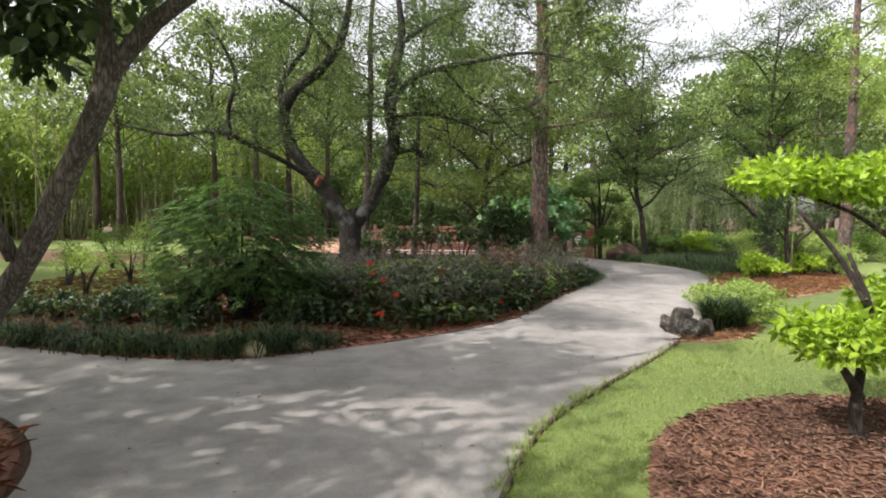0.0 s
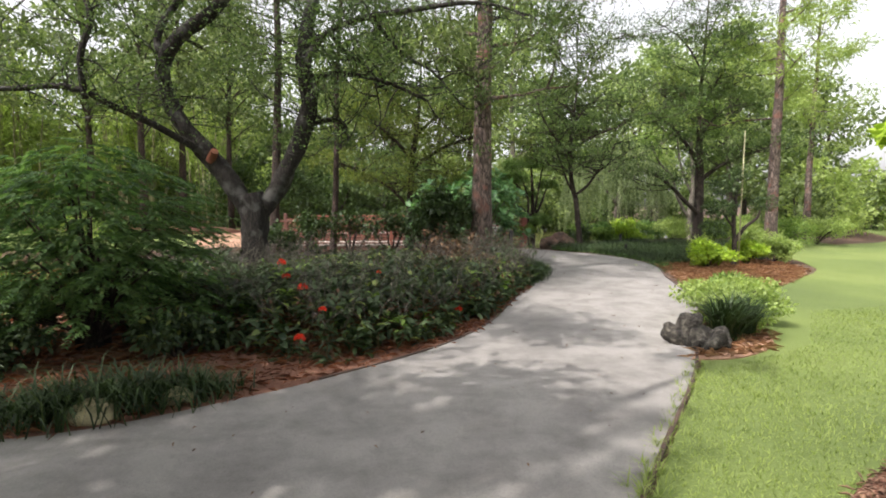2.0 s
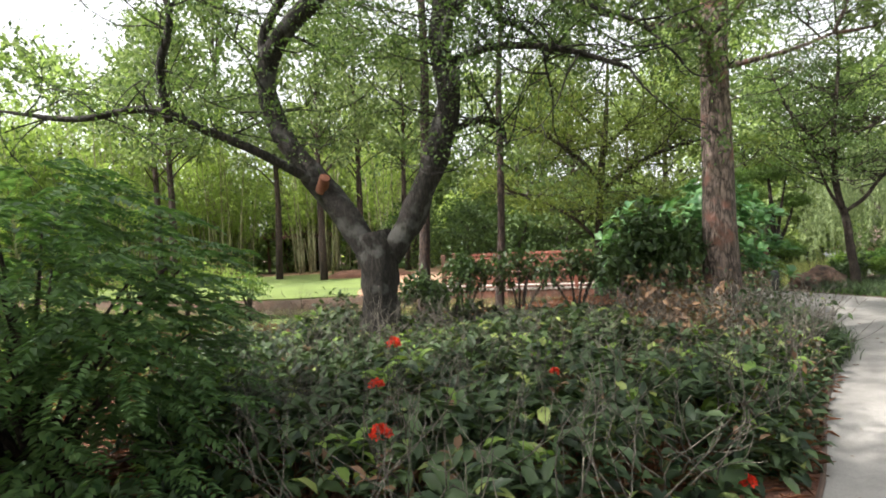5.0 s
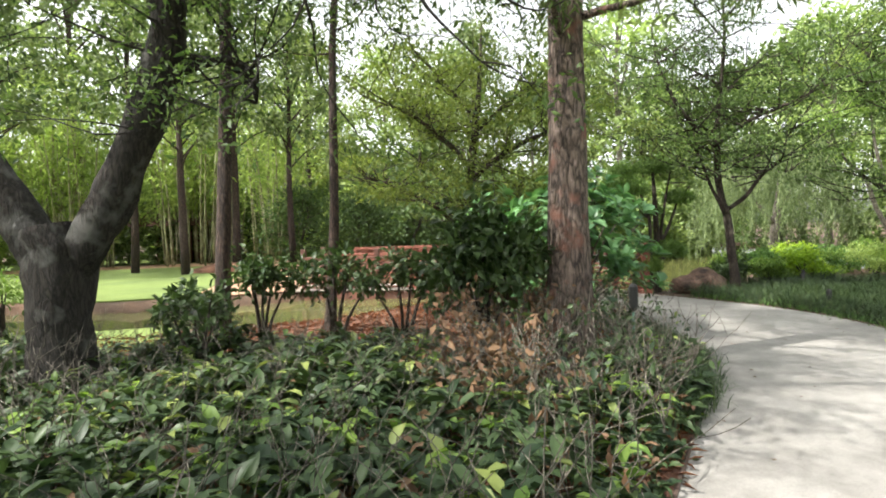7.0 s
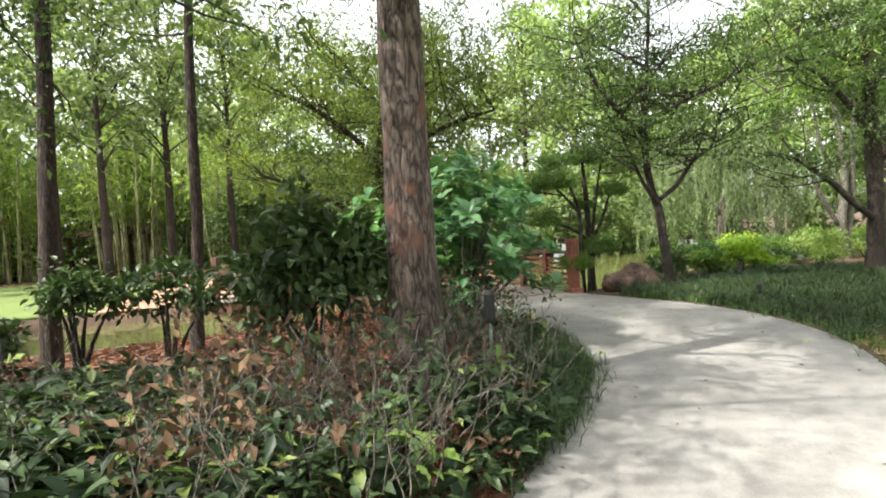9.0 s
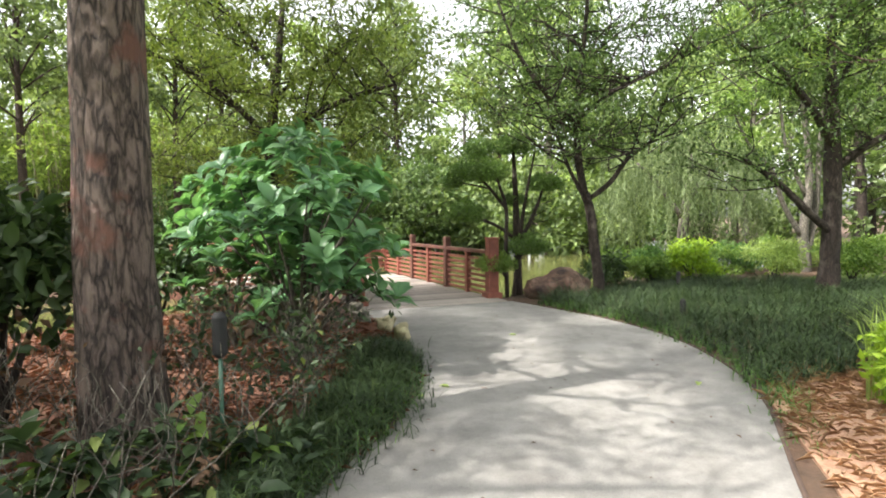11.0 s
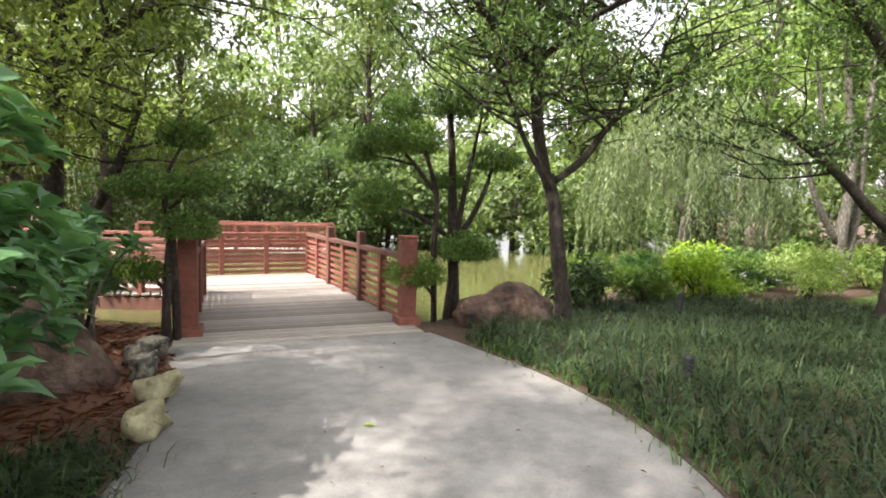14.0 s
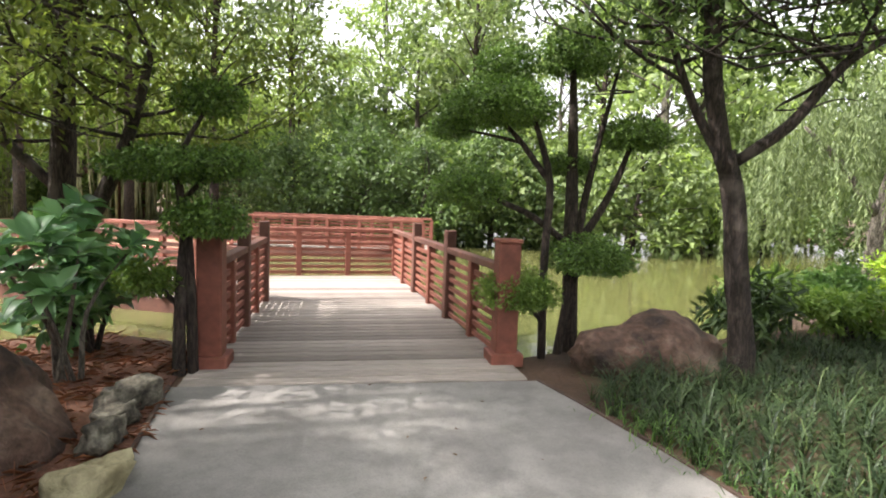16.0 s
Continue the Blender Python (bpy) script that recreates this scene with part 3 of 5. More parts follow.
A_L0, A_L1, A_R0, A_R1 = (2.97, 19.11), (2.02, 21.85), (5.39, 19.93), (3.04, 25.05)
# dark top rails and tall posts: red timber with its shade painted in
railing(A_L0, A_L1, (2, -1), bays=4, frame_mat=M_DARK_RED)
railing(A_R0, A_R1, (2, 4), bays=6, frame_mat=M_DARK_RED)
railing(A_R1, (0.6, 24.0), bays=3)
railing((0.6, 24.0), (-3.0, 24.3), (-1,), bays=4)
# near railing of the left arm, coloured dark throughout as if in shade
railing(A_L1, (-3.0, 22.1), (3, -1), bays=5, mat=M_DARK_RED, frame_mat=M_DARK_RED)
railing((-3.0, 29.6), (2.5, 30.5), bays=6)
railing((-3.4, 31.6), (2.4, 32.4), bays=6)
for q in (A_L0, A_R0):
    ang = math.atan2(A_R0[1] - A_L0[1], A_R0[0] - A_L0[0])
    m = bridge_inv @ Matrix.Translation((*q, 0.0)) @ Matrix.Rotation(ang, 4, "Z")
    post = put("end_post", END_POST, M_RED, bridge, m @ Matrix.Translation((0, 0, 0.02)))
    put("post_foot", END_FOOT, M_RED, post, Matrix.Translation((0, 0, -0.02)))
    put("post_cap", END_CAP, M_RED, post, Matrix.Translation((0, 0, 1.1)))


def deck(a0, a1, b0, b1, pitch=0.145):
    """Planks across from line a to line b."""
    a0, a1, b0, b1 = (Vector((*q, 0)) for q in (a0, a1, b0, b1))
    steps = max(2, round(((a1 - a0).length + (b1 - b0).length) / 2 / pitch))
    for k in range(steps):
        t = (k + 0.5) / steps
        p, q = a0.lerp(a1, t), b0.lerp(b1, t)
        d = q - p
        me = PLANKS.setdefault(round(d.length, 1), None)
        if me is None:
            me = PLANKS[round(d.length, 1)] = box_mesh("plank", (round(d.length, 1) + 0.16, pitch - 0.02, 0.045), 0.012)
        z = -0.022 + 0.004 * math.sin(k * 12.9)
        put("plank", me, M_DECK, bridge, bridge_inv @ Matrix.Translation((p + q) / 2 + Vector((0, 0, z))) @ Matrix.Rotation(math.atan2(d.y, d.x), 4, "Z"))


PLANKS = {}
deck((3.1, 18.6), A_L1, (5.55, 19.45), (4.1, 22.7))
deck(A_L1, (0.6, 24.0), (4.1, 22.7), A_R1)
deck((2.0, 21.85), (-3.4, 22.1), (0.7, 24.0), (-3.4, 24.3))
deck((-3.0, 29.7), (2.6, 30.5), (-4.6, 31.4), (2.5, 32.4))


def beam(a, b, z, size, name="girder"):
    p0, d, length, ang = along(a, b, z)
    put(name, box_mesh(name, (length, size[0], size[1]), 0.008), M_DARK_RED, bridge, bridge_inv @ Matrix.Translation(p0 + d * 0.5) @ Matrix.Rotation(ang, 4, "Z"))


for a, b in ((A_L0, A_L1), (A_R0, A_R1), (A_R1, (0.6, 24.0)), ((0.6, 24.0), (-3.0, 24.3)), (A_L1, (-3.0, 22.1)), ((-3.0, 29.6), (2.5, 30.5))):
    beam(a, b, -0.30, (0.09, 0.255))
for x, y in ((1.5, 22.0), (-0.4, 22.05), (-1.5, 22.1), (2.3, 21.3), (4.6, 21.6), (3.6, 23.6), (1.8, 24.4), (-1.2, 24.1), (-1.6, 30.0), (0, 30.3)):
    v, f = tube([(x - 4.2, y - 19.6, -1.4), (x - 4.2, y - 19.6, -0.3)], [0.09, 0.09], 10)
    mesh_object("pile", v, f, M_DARK_RED, bridge, "", True)

# ---- rocks ----
boulder("boulder", (6.68, 20.0, 0.1), (0.68, 0.45, 0.42), M_ROCK, "large weathered brown boulder beside the tree", "rock", 3, turn=0.15, rough=0.26, sub=4)
boulder("boulder", (2.3, 17.25, 0.05), (0.8, 0.5, 0.6), M_ROCK, "low brown boulder in the mulch by the bridge", "rock", 8, turn=0.5, rough=0.28, sub=4)
boulder("boulder", (3.3, 7.0, 0.04), (0.21, 0.19, 0.2), M_PITTED, "dark pitted grey rock at the path's edge", "rock", 12, turn=0.3, rough=0.8, sub=4)
boulder("boulder", (3.16, 7.22, 0.04), (0.17, 0.22, 0.25), M_PITTED, "dark pitted grey rock at the path's edge", "rock", 15, turn=0.9, rough=0.8, sub=4)
for x, y, s, k, mt in ((3.0, 18.12, 0.17, 1, M_PALE_ROCK), (3.12, 17.85, 0.11, 2, M_PALE_ROCK), (3.6, 17.12, 0.15, 3, M_YELLOW_ROCK), (3.84, 16.45, 0.15, 4, M_YELLOW_ROCK), (3.25, 17.6, 0.12, 5, M_PALE_ROCK)):
    boulder("edging_stone", (x, y, 0.06), (s * 0.65, s * 1.15, s * (0.85 if mt is M_YELLOW_ROCK else 0.85)), mt, "pale limestone edging stone beside the path", "stone", 20 + k, turn=-0.5 + k * 0.12, group="edging stones", rough=0.5, square=0.55)
for x, y, s, k in ((-2.05, 5.9, 0.15, 1), (-1.6, 6.15, 0.11, 2)):
    boulder("edging_stone", (x, y, 0.04), (s, s * 0.8, s * 0.8), M_YELLOW_ROCK, "mossy yellowish edging stone half hidden by grass", "stone", 30 + k, group="edging stones", rough=0.4)

# ---- trees ----


def oak():
    o = thing("oak_tree", "old oak with forked dark trunk and twisting limbs", "tree", (-2.0, 11.7, 0))
    L = [
        [(0, 0, -0.1, 0.34), (0.0, 0, 0.35, 0.27), (0.02, 0, 0.9, 0.235), (0.0, 0.0, 1.4, 0.25), (-0.05, 0, 1.65, 0.22)],
        [(0.0, 0, 1.2, 0.16), (-0.35, 0.0, 1.85, 0.16), (-0.8, 0.05, 2.4, 0.15), (-1.25, 0.1, 3.0, 0.13), (-1.42, 0.1, 3.7, 0.13), (-1.1, 0.0, 4.2, 0.11), (-0.55, -0.1, 4.6, 0.10), (-0.1, -0.2, 5.2, 0.08), (0.1, -0.2, 6.2, 0.05)],
        [(0.05, 0, 1.25, 0.15), (0.4, 0.0, 1.75, 0.16), (0.75, 0.02, 2.5, 0.15), (0.95, 0.05, 3.2, 0.14), (0.85, 0.05, 3.8, 0.12), (0.95, 0.1, 4.6, 0.12), (1.1, 0.2, 5.4, 0.09), (1.0, 0.2, 6.4, 0.05)],
        [(0.92, 0.05, 3.0, 0.07), (1.05, -0.1, 3.4, 0.065), (0.95, -0.25, 3.8, 0.06), (1.2, -0.35, 4.2, 0.06), (1.7, -0.5, 4.45, 0.05), (2.6, -0.7, 4.6, 0.045), (3.7, -0.8, 4.75, 0.03), (4.6, -0.8, 4.6, 0.015)],
        [(1.0, -0.1, 3.6, 0.05), (1.5, -0.3, 3.65, 0.045), (2.2, -0.5, 3.5, 0.035), (2.9, -0.6, 3.2, 0.02)],
        [(1.3, -0.3, 4.3, 0.035), (1.6, -0.2, 4.0, 0.03), (2.0, -0.3, 3.7, 0.02), (2.1, -0.3, 3.3, 0.01)],
        [(2.0, -0.55, 4.5, 0.035), (2.5, -0.4, 4.0, 0.03), (3.0, -0.5, 3.7, 0.02), (3.4, -0.5, 3.3, 0.012)],
        [(-0.75, 0.0, 2.3, 0.06), (-1.3, -0.3, 2.65, 0.055), (-1.9, -0.5, 2.95, 0.05), (-2.5, -0.7, 3.2, 0.045), (-3.3, -0.9, 3.1, 0.035), (-4.2, -1.0, 3.25, 0.015)],
        [(-2.3, -0.6, 3.05, 0.05), (-2.25, -0.8, 3.6, 0.045), (-2.1, -0.8, 4.3, 0.04), (-2.5, -0.9, 5.2, 0.025)],
        [(-1.42, 0.1, 3.6, 0.06), (-1.5, 0.3, 4.4, 0.06), (-1.0, 0.5, 5.3, 0.05), (-0.9, 0.7, 6.3, 0.03)],
        [(0.85, 0.05, 2.8, 0.04), (1.3, 0.1, 2.95, 0.04), (1.55, 0.1, 2.85, 0.03), (1.6, 0.1, 2.6, 0.01)],
        [(1.05, 0.2, 5.2, 0.05), (1.8, 0.5, 5.8, 0.04), (2.6, 0.7, 6.2, 0.02)],
        [(-0.3, -0.15, 4.9, 0.05), (-0.9, -0.5, 5.6, 0.04), (-1.8, -0.8, 6.0, 0.02)],
    ]
    limbs("trunk", L, M_OAK, o, 10, 0.28)
    r = random.Random(4)
    tw, ends = [], []
    for line in L[1:]:
        q = smooth_line(line, 3)
        for a in q[len(q) // 3:]:
            for _ in range(2):
                twigs(a[:3], (r.uniform(-1, 1), r.uniform(-1, 1), r.uniform(-0.4, 0.7)), r.uniform(0.5, 1.1), 0.014, 1, r, tw, ends, 0.5)
    limbs("branchwork", tw, M_OAK, o, 4, 0, 2)
    e = np.array(ends)
    rad = np.column_stack([0.34 + 0.2 * rng.random(len(e)), 0.34 + 0.2 * rng.random(len(e)), 0.16 + 0.1 * rng.random(len(e))])
    foliage("crown", e, rad * 1.15, 44000, 0.056, L_OAK, o, 0.1, 0.42, 1.0)
    # sawn stump of a lost limb
    v, f = tube([(-0.66, -0.06, 2.2), (-0.56, -0.2, 2.34)], [0.08, 0.062], 12)
    mesh_object("sawn_limb", v, f, two_scale("sawn_wood", [(0.3, (0.2, 0.07, 0.04)), (0.7, (0.33, 0.13, 0.075))], [(0.3, (0.6, 0.6, 0.6)), (0.7, (1, 1, 1))], 4, 40, 0.9), o, "orange-red sawn limb stump")


oak()


def tall_pine(at, radius, height, label, mat, lean=(0, 0), crown_from=0.45, count=9000, seed=1, needle=0.16, spread=2.2, name="pine_tree", leaf=None, group="", boughs=None):
    o = thing(name, label, "tree", (at[0], at[1], 0), group)
    r = random.Random(seed)
    main = [(0, 0, -0.1, radius * 1.35), (0, 0, 0.35, radius * 1.08)]
    for k in range(1, 8):
        t = k / 7
        main.append((lean[0] * t + r.uniform(-0.04, 0.04), lean[1] * t + r.uniform(-0.04, 0.04), 0.35 + (height - 0.35) * t, radius * (1 - 0.75 * t)))
    lines = []
    ends = []
    for k in range(boughs or 16):
        t = crown_from + (1 - crown_from) * (k + 0.5) / (boughs or 16)
        z = height * t
        w = r.uniform(0, 6.28)
        ln = spread * (1.15 - 0.6 * t) * r.uniform(0.6, 1.1)
        twigs((lean[0] * t, lean[1] * t, z), (math.cos(w), math.sin(w), r.uniform(-0.1, 0.45)), ln * 0.6, radius * 0.22, 2, r, lines, ends, 0.3)
    limbs("trunk", [main], mat, o, 14, 0.12, 5)
    limbs("branchwork", lines, mat, o, 5, 0, 2)
    e = np.array(ends)
    s = 0.35 + 0.25 * rng.random(len(e))
    foliage("crown", e, np.column_stack([s, s, s * 0.6]), count, needle, leaf or L_PINE, o, 0.15, 0.16, 1.0)
    return o


tall_pine((2.32, 13.0), 0.225, 12, "tall pine with plated grey-red bark", M_PINE, (0.0, 0.1), 0.27, 30000, 3, 0.15, 2.6, boughs=34)
tall_pine((-2.15, 15.0), 0.11, 11, "slender pine with dark fissured trunk", M_PINE_RED, (0.35, 0.1), 0.42, 8000, 5)
tall_pine((-0.85, 16.0), 0.085, 10, "slender pine with dark fissured trunk", M_PINE_RED, (0.4, 0.2), 0.42, 8000, 6)


def spreading_tree(at, label, forks, leaf, count, size, radius, seed, mat=M_DARK_BARK, pads=None, name="tree", reach=1.0, flat=0.35, group="", clear=2.6):
    """A dark trunk with rising limbs and flat layers of fine leaves."""
    o = thing(name, label, "tree", (at[0], at[1], 0), group)
    limbs("trunk", forks, mat, o, 10, 0.22)
    r = random.Random(seed)
    tw, ends = [], []
    for line in forks[1:]:
        q = smooth_line(line, 4)
        for a in q[len(q) // 4:]:
            for _ in range(2):
                twigs(a[:3], (r.uniform(-1, 1), r.uniform(-1, 1), r.uniform(-0.1, 0.35)), r.uniform(0.6, 1.2) * reach, 0.02, 1, r, tw, ends, 0.35)
    tw = [q for q in tw if min(a[2] for a in q) > clear - 0.4]
    limbs("branchwork", tw, mat, o, 4, 0, 2)
    e = np.array([a for a in ends if a[2] > clear])
    e = e[rng.random(len(e)) < 0.75]
    s = (0.26 + 0.34 * rng.random(len(e))) * reach
    # broad flat layers along the outer limbs
    tips = np.array([a[:3] for line in forks[1:] for a in smooth_line(line, 3)[-6:] if a[2] > clear - 0.2])
    k = np.repeat(np.arange(len(tips)), 2)
    tips = tips[k] + np.column_stack([rng.normal(0, 0.42, (len(k), 2)), rng.normal(0.12, 0.12, len(k))]) * reach
    w = (0.5 + 0.4 * rng.random(len(tips))) * reach
    c = np.vstack([e, tips])
    rad = np.vstack([np.column_stack([s, s, s * flat]), np.column_stack([w, w, w * 0.2])])
    foliage("crown", c, rad, count, size, leaf, o, 0.1, 0.42, 0.95, flat=0.75, ragged=0.3)
    return o


# by the bridge
spreading_tree((7.4, 19.85), "dark-barked tree with layered crown beside the bridge", [
    [(0, 0, -0.1, 0.140), (0, 0, 0.3, 0.103), (-0.1, -0.05, 1.0, 0.094), (-0.2, -0.1, 1.6, 0.091), (-0.3, -0.15, 1.95, 0.085)],
    [(-0.28, -0.15, 1.8, 0.073), (-0.45, -0.2, 2.5, 0.073), (-0.5, -0.25, 3.3, 0.067), (-0.42, -0.2, 4.2, 0.049), (-0.3, -0.2, 5.6, 0.032), (-0.3, -0.1, 7.2, 0.02), (-0.1, 0, 8.4, 0.01)],
    [(-0.25, -0.15, 1.85, 0.049), (0.1, -0.3, 2.15, 0.046), (0.42, -0.35, 2.6, 0.034), (0.9, -0.25, 2.95, 0.026), (1.05, -0.2, 3.55, 0.012)],
    [(-0.48, -0.25, 3.2, 0.049), (-1.0, -0.4, 3.6, 0.046), (-1.6, -0.6, 4.3, 0.036), (-2.0, -0.7, 5.2, 0.018)],
    [(-0.48, -0.25, 3.3, 0.043), (0.1, -0.5, 3.75, 0.036), (0.7, -0.8, 4.0, 0.030), (1.5, -1.1, 4.4, 0.015)],
    [(-0.4, -0.2, 4.3, 0.030), (0.3, 0.3, 4.9, 0.024), (1.0, 0.6, 5.4, 0.012)],
    [(-0.4, -0.2, 4.6, 0.030), (-1.0, 0.3, 5.2, 0.024), (-1.5, 0.5, 5.7, 0.012)],
    [(-0.3, -0.15, 6.0, 0.025), (0.5, -0.3, 6.8, 0.02), (1.3, -0.4, 7.2, 0.01)],
    [(-0.3, -0.15, 5.6, 0.025), (-1.2, -0.3, 6.5, 0.02), (-2.1, -0.4, 7.0, 0.01)],
    [(-0.3, -0.15, 1.85, 0.038), (-0.6, -0.2, 2.35, 0.032), (-0.85, -0.3, 2.9, 0.024), (-1.15, -0.4, 3.4, 0.011)],
], L_OAK, 30000, 0.08, 0.17, 11, clear=2.8)
spreading_tree((12.1, 20.2), "dark-barked tree with layered crown over the ground cover", [
    [(0, 0, -0.1, 0.26), (0, 0, 0.3, 0.2), (0, -0.05, 1.0, 0.17), (-0.05, -0.1, 2.2, 0.16), (-0.1, -0.1, 3.4, 0.13), (-0.1, 0, 5, 0.08), (0, 0, 7, 0.045), (0.1, 0, 9.2, 0.015)],
    [(0, 0, 6.4, 0.04), (0.9, 0.2, 7.3, 0.03), (1.8, 0.3, 7.8, 0.012)],
    [(0, 0, 6.2, 0.04), (-0.9, -0.2, 7.2, 0.03), (-2.0, -0.3, 7.8, 0.012)],
    [(0, 0, 7.2, 0.03), (0.3, -0.3, 8.2, 0.02), (1.0, -0.4, 8.9, 0.01)],
    [(-0.05, -0.1, 1.2, 0.08), (-0.6, -0.2, 1.6, 0.075), (-1.2, -0.3, 2.1, 0.06), (-2.0, -0.4, 2.6, 0.03)],
    [(-0.05, -0.1, 2.8, 0.09), (-0.7, -0.4, 3.5, 0.07), (-1.5, -0.6, 4.2, 0.05), (-2.4, -0.8, 4.6, 0.02)],
    [(-0.05, -0.1, 2.4, 0.08), (0.5, -0.4, 2.9, 0.07), (1.3, -0.6, 3.3, 0.05), (2.0, -0.8, 3.5, 0.02)],
    [(-0.1, 0, 3.8, 0.07), (0.6, 0.3, 4.6, 0.05), (1.4, 0.5, 5.2, 0.02)],
    [(-0.1, 0, 4.4, 0.06), (-0.8, 0.5, 5.2, 0.05), (-1.6, 0.6, 5.9, 0.02)],
    [(-0.1, 0, 4.8, 0.05), (-0.2, -0.8, 5.5, 0.04), (-0.3, -1.6, 6.0, 0.02)],
], L_OAK, 36000, 0.082, 0.2, 12, reach=1.15, clear=2.4)
spreading_tree((1.4, 19.3), "dark multi-stemmed tree on the pond bank", [
    [(0, 0, -0.3, 0.158), (0, 0, 0.3, 0.122), (0.0, -0.05, 1.0, 0.108), (0.05, -0.05, 2.0, 0.094), (0.15, -0.1, 3.2, 0.086), (0.3, -0.1, 4.4, 0.058), (0.4, 0, 6, 0.022)],
    [(0.0, 0, 0.8, 0.072), (0.5, -0.2, 1.3, 0.065), (0.9, -0.3, 1.9, 0.050), (1.2, -0.4, 2.6, 0.029)],
    [(0.1, -0.1, 2.6, 0.065), (0.6, -0.4, 3.0, 0.058), (1.4, -0.7, 3.4, 0.043), (2.3, -1.0, 3.6, 0.022)],
    [(0.1, -0.1, 2.9, 0.065), (-0.5, -0.3, 3.5, 0.050), (-1.2, -0.5, 4.0, 0.036), (-2.0, -0.6, 4.3, 0.014)],
    [(0.0, 0, 1.4, 0.050), (-0.6, -0.2, 2.0, 0.043), (-1.3, -0.3, 2.4, 0.029), (-2.1, -0.4, 2.7, 0.014)],
    [(0.2, -0.1, 3.6, 0.043), (0.9, 0.3, 4.3, 0.036), (1.6, 0.4, 4.8, 0.014)],
    [(0.25, -0.1, 3.9, 0.043), (-0.4, 0.4, 4.8, 0.036), (-1.0, 0.5, 5.5, 0.014)],
], L_OLIVE, 27000, 0.088, 0.17, 13, reach=1.1, clear=1.9)


def cloud_tree(at, stems, pads, label, leaf, seed, name="cloud_pruned_tree", size=0.035, density=2600, mat=M_DARK_BARK):
    """A cloud-pruned tree: each pad a flat cushion of small leaves."""
    o = thing(name, label, "tree", (at[0], at[1], 0))
    limbs("trunk", stems, mat, o, 9, 0.15)
    for x, y, z, rx, rz in pads:
        c = np.array([(x, y, z)] + [(x + rx * 0.55 * math.cos(w + seed), y + rx * 0.5 * math.sin(w + seed), z - rz * 0.25) for w in np.arange(0, 6.28, 1.05)])
        rad = np.array([(rx * 0.8, rx * 0.75, rz)] + [(rx * 0.5, rx * 0.48, rz * 0.7)] * (len(c) - 1))
        count = int(density * (rx / 0.4) ** 2)
        foliage("foliage_pad", c, rad, count, size, L_MID if leaf is L_PAD and z < 0.82 else leaf, o, 0.0, 0.6, 0.38, flat=0.5, ragged=0.08)
    return o


cloud_tree((5.95, 20.75), [
    [(0.1, 0.1, -0.5, 0.13), (0.08, 0.05, 0.4, 0.085), (0.05, 0.0, 1.2, 0.075), (0.02, 0.05, 2.2, 0.055), (-0.02, 0.08, 3.0, 0.03)],
    [(-0.05, -0.1, -0.2, 0.05), (0.05, -0.1, 0.6, 0.045), (0.15, 0.0, 1.4, 0.04), (0.3, 0.1, 2.2, 0.03), (0.45, 0.15, 2.9, 0.015)],
    [(-0.2, -0.35, -0.1, 0.045), (-0.22, -0.3, 0.9, 0.042), (-0.2, -0.2, 1.7, 0.038), (-0.4, -0.1, 2.4, 0.025)],
    [(0.06, 0.0, 1.0, 0.05), (0.3, 0.1, 1.35, 0.042), (0.5, 0.2, 1.75, 0.036), (0.67, 0.24, 2.2, 0.02), (0.95, 0.25, 2.5, 0.012)],
    [(0.06, 0.0, 1.05, 0.04), (-0.35, -0.1, 1.35, 0.034), (-0.7, -0.15, 1.5, 0.028), (-1.0, -0.19, 1.62, 0.015)],
    [(-0.2, -0.33, 0.3, 0.025), (-0.35, -0.55, 0.5, 0.02), (-0.45, -0.68, 0.65, 0.015)],
    [(0.05, -0.1, 0.6, 0.025), (0.15, -0.13, 0.8, 0.02), (0.24, -0.15, 0.95, 0.015)],
    [(-0.2, -0.2, 1.7, 0.032), (-0.5, -0.1, 2.1, 0.028), (-0.74, -0.07, 2.4, 0.018), (-0.72, 0.05, 2.9, 0.012)],
    [(-0.5, -0.1, 2.1, 0.02), (-0.9, 0, 2.2, 0.015), (-1.25, 0.03, 2.25, 0.01)],
], [(0.24, -0.15, 1.0, 0.47, 0.21), (-0.46, -0.69, 0.7, 0.4, 0.21), (-1.01, -0.19, 1.67, 0.41, 0.23), (-0.74, -0.07, 2.52, 0.61, 0.26), (-1.25, 0.03, 2.28, 0.25, 0.14), (-0.71, 0.08, 2.95, 0.37, 0.22), (0.01, 0.1, 3.07, 0.42, 0.26), (-0.01, 0.2, 1.92, 0.31, 0.12), (0.67, 0.24, 2.26, 0.41, 0.18)], "cloud-pruned tree with cushions of dark leaves beside the bridge", L_PAD, 1, density=5200)
